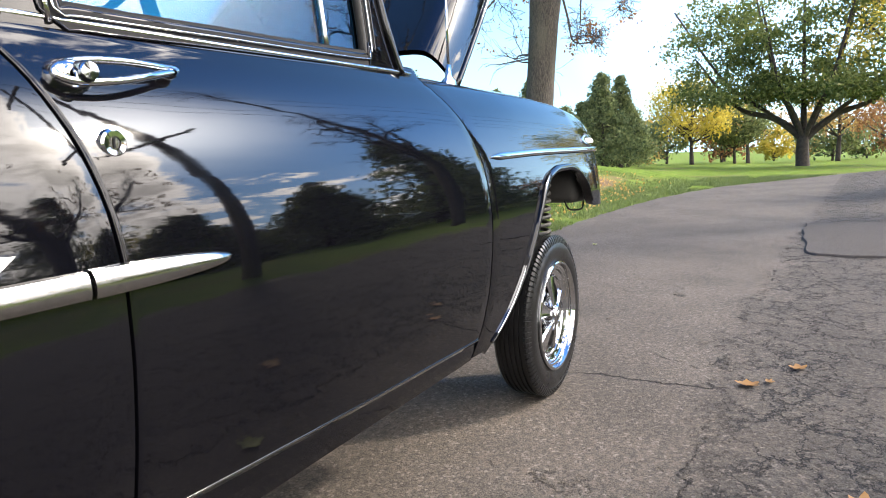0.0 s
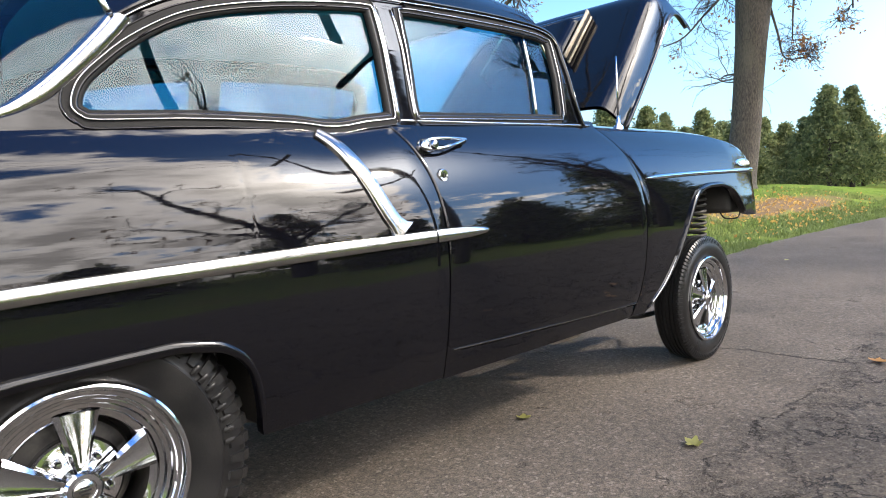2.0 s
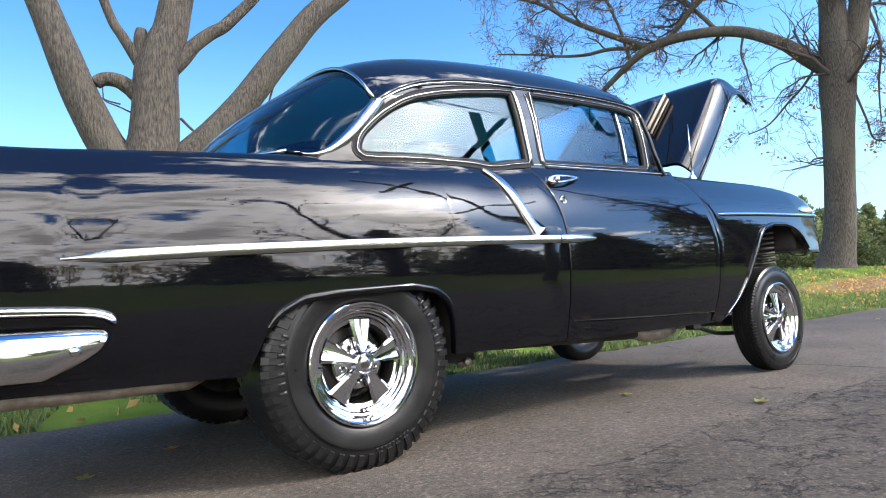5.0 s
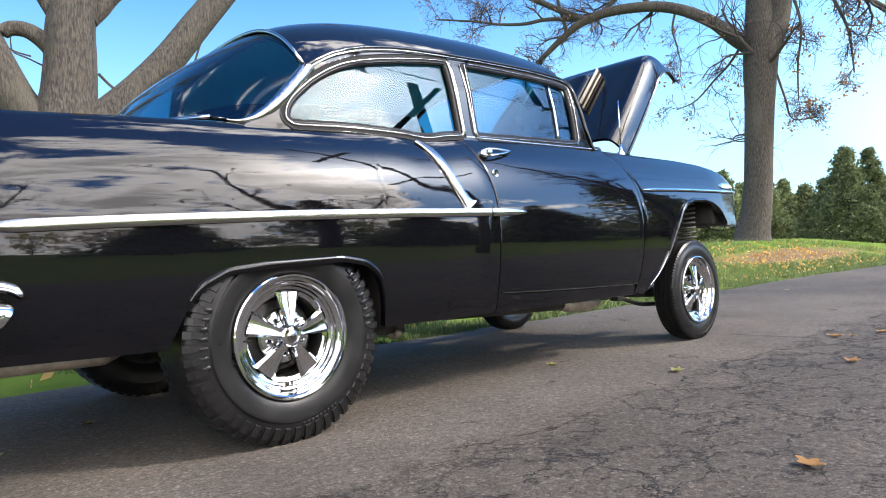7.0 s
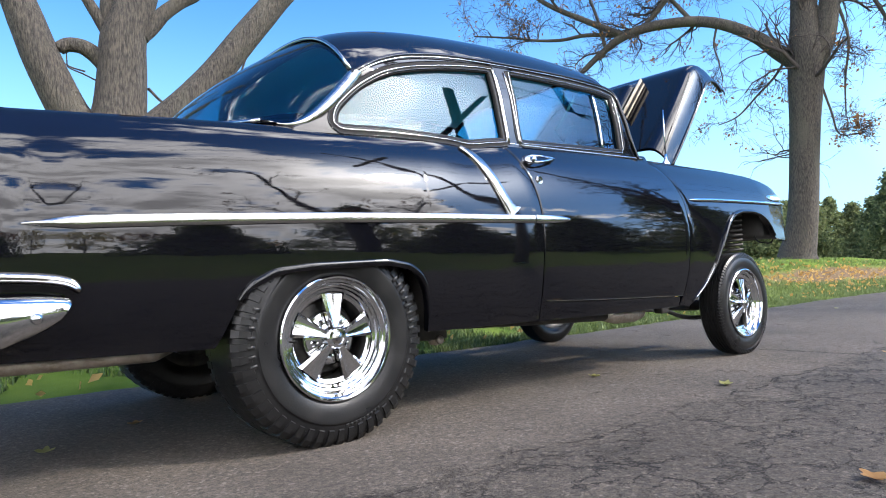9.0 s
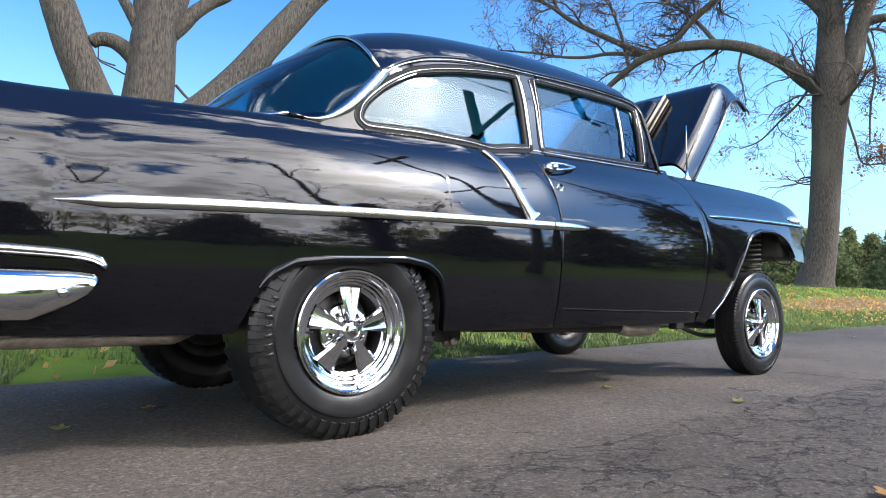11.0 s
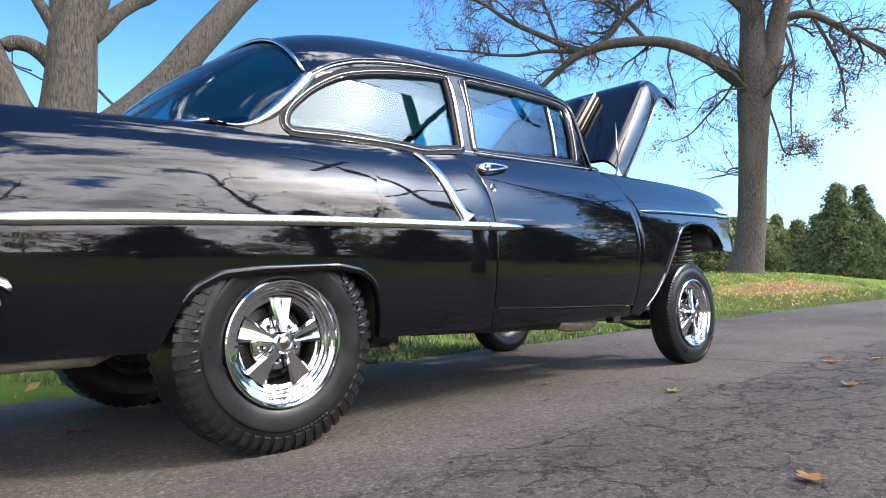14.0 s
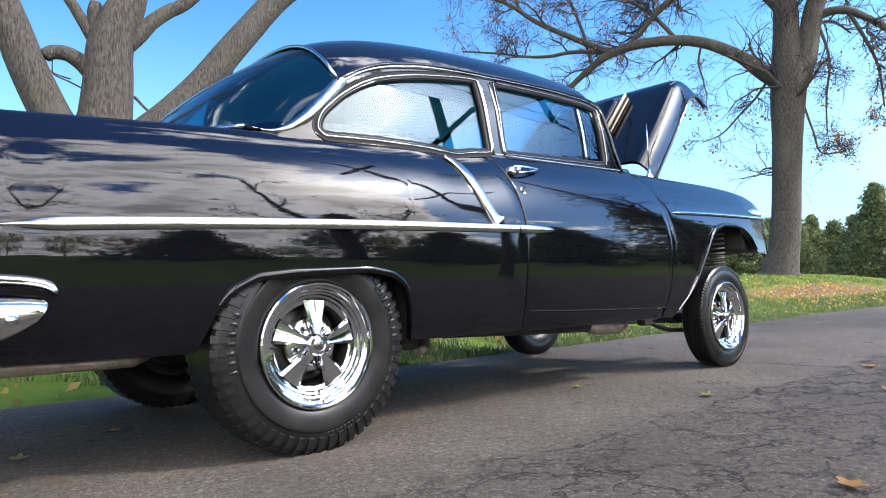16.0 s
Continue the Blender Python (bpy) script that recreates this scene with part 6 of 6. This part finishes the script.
pole = thing("utility_pole", "weathered wooden utility pole with a crossarm and wires", "utility pole", at=(6.5, -6.2, 0))
part("shaft", mesh_of("shaft", *tube([(0, 0, -0.1), (0.02, 0, 5), (0, 0, 12.5)], [0.12, 0.10, 0.08], 12)), pole_wood, pole)
part("crossarm", round_box((-0.06, -1.25, 9.5), (0.06, 1.25, 9.64), 0.01), pole_wood, pole)
part("brace", mesh_of("brace", *tube([(-1.2, 0.12, 4.5), (0.0, 0.12, 5.4), (1.2, 0.12, 6.3)], 0.05, 8)), pole_wood, pole)
for y in (-1.1, -0.5, 0.5, 1.1):
    part("insulator", mesh_of("insulator", *tube([(0, y, 9.62), (0, y, 9.70), (0, y, 9.80)], [0.03, 0.055, 0.03], 10)), white, pole)
    wp = [(s, y + 0.02 * abs(s) ** 0.5, 9.8 - 0.9 * (1 - (abs(s) / 45 - 0.5) ** 2 * 4)) for s in np.linspace(-45, 45, 41)]
    part("wire", mesh_of("wire", *tube(wp, 0.014, 5)), seal, pole, "sagging black wire")

bare_tree("roadside_tree", "slender bare tree beside the utility pole", [
    ([(15.0, -7.6, -0.1), (15.0, -7.6, 3.0), (14.8, -7.5, 6.0), (14.9, -7.7, 9.0), (14.6, -7.6, 12.5), (14.9, -7.4, 15.5)], 0.22, 0.05, 2.4),
    ([(14.9, -7.6, 4.2), (13.9, -7.4, 6.0), (13.2, -7.2, 8.4)], 0.11, 0.04, 1.8),
    ([(14.9, -7.6, 4.8), (16.0, -7.7, 6.6), (16.8, -7.8, 9.2)], 0.11, 0.04, 1.8),
], 33, leaf_share=0.03, levels=3, kids=(8, 5, 4), shrink=0.6)

house = thing("house", "pale clapboard house with a grey roof far across the road", "house", at=(34, -38, 0.0))
part("wall", round_box((-5, -3.5, 0), (5, 3.5, 3.2), 0.03), house_wall, house)
V = [(-5.4, -4, 3.1), (5.4, -4, 3.1), (5.4, 4, 3.1), (-5.4, 4, 3.1), (-5.4, 0, 5.6), (5.4, 0, 5.6)]
part("roof", mesh_of("roof", V, [(0, 1, 5, 4), (2, 3, 4, 5), (0, 4, 3), (1, 2, 5), (3, 2, 1, 0)], smooth=False), house_roof, house)
for x in (-3.2, -0.6, 2.6):
    w_ = part("window", round_box((x - 0.5, 3.47, 1.0), (x + 0.5, 3.54, 2.3), 0.01), seal, house)
    part("window_frame", mesh_of("window_frame", *join(*[box(*b_) for b_ in (((x - 0.6, 3.45, 0.9), (x + 0.6, 3.56, 1.0)), ((x - 0.6, 3.45, 2.3), (x + 0.6, 3.56, 2.4)), ((x - 0.6, 3.45, 1.0), (x - 0.5, 3.56, 2.3)), ((x + 0.5, 3.45, 1.0), (x + 0.6, 3.56, 2.3)))]), smooth=False), white, w_)

# ---- lawn details ----


def outline_leaf(size, curl, seed):
    """A lobed fallen leaf, cupped, as a fan of faces."""
    rng = random.Random(seed)
    n = 30
    V = [(0, 0, 0.002)]
    for k in range(n):
        a_ = 2 * math.pi * k / n
        r = size * (0.62 + 0.38 * math.cos(5 * a_ * 0.5 + 0.3) ** 2 + 0.12 * rng.uniform(-1, 1))
        r *= 0.55 + 0.45 * abs(math.cos(a_ * 0.5)) ** 0.4
        x, y = r * math.cos(a_), 0.75 * r * math.sin(a_)
        V.append((x, y, 0.004 + curl * (x * x + 1.6 * y * y) / size + 0.15 * size * rng.uniform(0, 0.5) * abs(math.sin(a_ * 2.5))))
    F = [(0, k + 1, (k + 1) % n + 1) for k in range(n)]
    V2, F2 = V + [(x, y, z - 0.0015) for x, y, z in V], F + [tuple(i + n + 1 for i in f[::-1]) for f in F]
    return V2, F2


for k, (x, y, size, m_, turn, lab) in enumerate((
        (1.79, -1.30, 0.060, fallen_green, 20, "yellow-green fallen leaf on the asphalt"), (1.65, -0.66, 0.045, fallen_green, 130, "curled greenish fallen leaf on the asphalt"),
        (0.73, -2.24, 0.055, fallen, 70, "orange fallen maple leaf on the asphalt"), (2.40, -1.87, 0.065, fallen, 10, "orange fallen leaf on the asphalt"),
        (3.26, -1.54, 0.065, fallen, 100, "brown fallen leaf on the asphalt"), (3.33, -1.61, 0.035, fallen, 200, "small brown fallen leaf on the asphalt"),
        (3.55, -1.71, 0.055, fallen, 310, "brown fallen leaf on the asphalt"), (7.14, 0.15, 0.045, fallen_green, 40, "greenish fallen leaf near the lawn"),
        (-0.42, 0.13, 0.050, fallen, 15, "brown fallen leaf in the shade of the car"), (-0.78, -0.13, 0.060, fallen_green, 80, "greenish fallen leaf beside the car"))):
    V, F = outline_leaf(size * 0.8, 0.22, k)
    ob = part("fallen_leaf", mesh_of("fallen_leaf", V, F), m_)
    ob.matrix_basis = pose(x, y, 0.004, 0, 0, turn)
    tagged(ob, lab, "leaf", "fallen leaves on the road")

# litter of leaves on the lawn
rng = np.random.default_rng(9)
lx, ly = np.append(rng.uniform(-4, 16, 420), rng.normal(14.0, 2.6, 500)), np.append(1.25 + rng.exponential(1.6, 420), rng.normal(2.6, 0.55, 500).clip(1.4, 4.5))
lz = bank_z(lx, ly) + 0.045
P = np.stack([lx, ly, lz], -1)
tagged(part("leaf_litter", raw_mesh("leaf_litter", *leaves_at(P, 0.038, 1, 0.0, 4)), leaf_orange), "scattered brown fallen leaves on the lawn", "leaf litter", kind="stuff")


def blades(n, x0, x1, y0, depth, hgt, seed):
    """Grass blades, each a bent narrow triangle strip."""
    rng = np.random.default_rng(seed)
    x = rng.uniform(x0, x1, n)
    edge = np.array([road_edge(v) for v in x])
    y = edge + y0 + rng.beta(1.0, 1.8, n) * depth
    keep = np.array([noise.noise((a_ * 1.1, b_ * 1.1, 7)) for a_, b_ in zip(x, y)]) > -0.38 + 1.0 * (np.hypot((x - 14.8) * 0.20, (y - 2.70) * 1.50) < 0.8)
    x, y = x[keep], y[keep]
    n = len(x)
    z = bank_z(x, y) - 0.01
    h = hgt * rng.uniform(0.4, 1.3, n)
    a_ = rng.uniform(0, 2 * np.pi, n)
    w = rng.uniform(0.003, 0.006, n)
    dx, dy = np.cos(a_), np.sin(a_)
    b = rng.uniform(0.1, 0.8, n) * h
    t = rng.uniform(0, 2 * np.pi, n)
    base = np.stack([x, y, z], -1)
    off = np.stack([dx * w, dy * w, 0 * w], -1)
    tip = np.stack([np.cos(t) * b, np.sin(t) * b, h], -1)
    mid = np.stack([np.cos(t) * b * 0.3, np.sin(t) * b * 0.3, h * 0.6], -1)
    V = np.stack([base - off, base + off, base + mid + off * 0.7, base + tip, base + mid - off * 0.7], 1).reshape(-1, 3)
    i = np.arange(n)[:, None] * 5
    F = np.concatenate([i + [0, 1, 2], i + [0, 2, 4], i + [4, 2, 3]])
    return V, F


for args in ((60000, -4, 9, -0.05, 3.2, 0.065, 1), (45000, 9, 24, -0.05, 4.5, 0.075, 2), (14000, -3.5, 9, -0.08, 0.5, 0.06, 3)):
    tagged(part("grass", raw_mesh("grass", *blades(*args)), blade), "short green lawn grass along the road edge", "grass", kind="stuff")
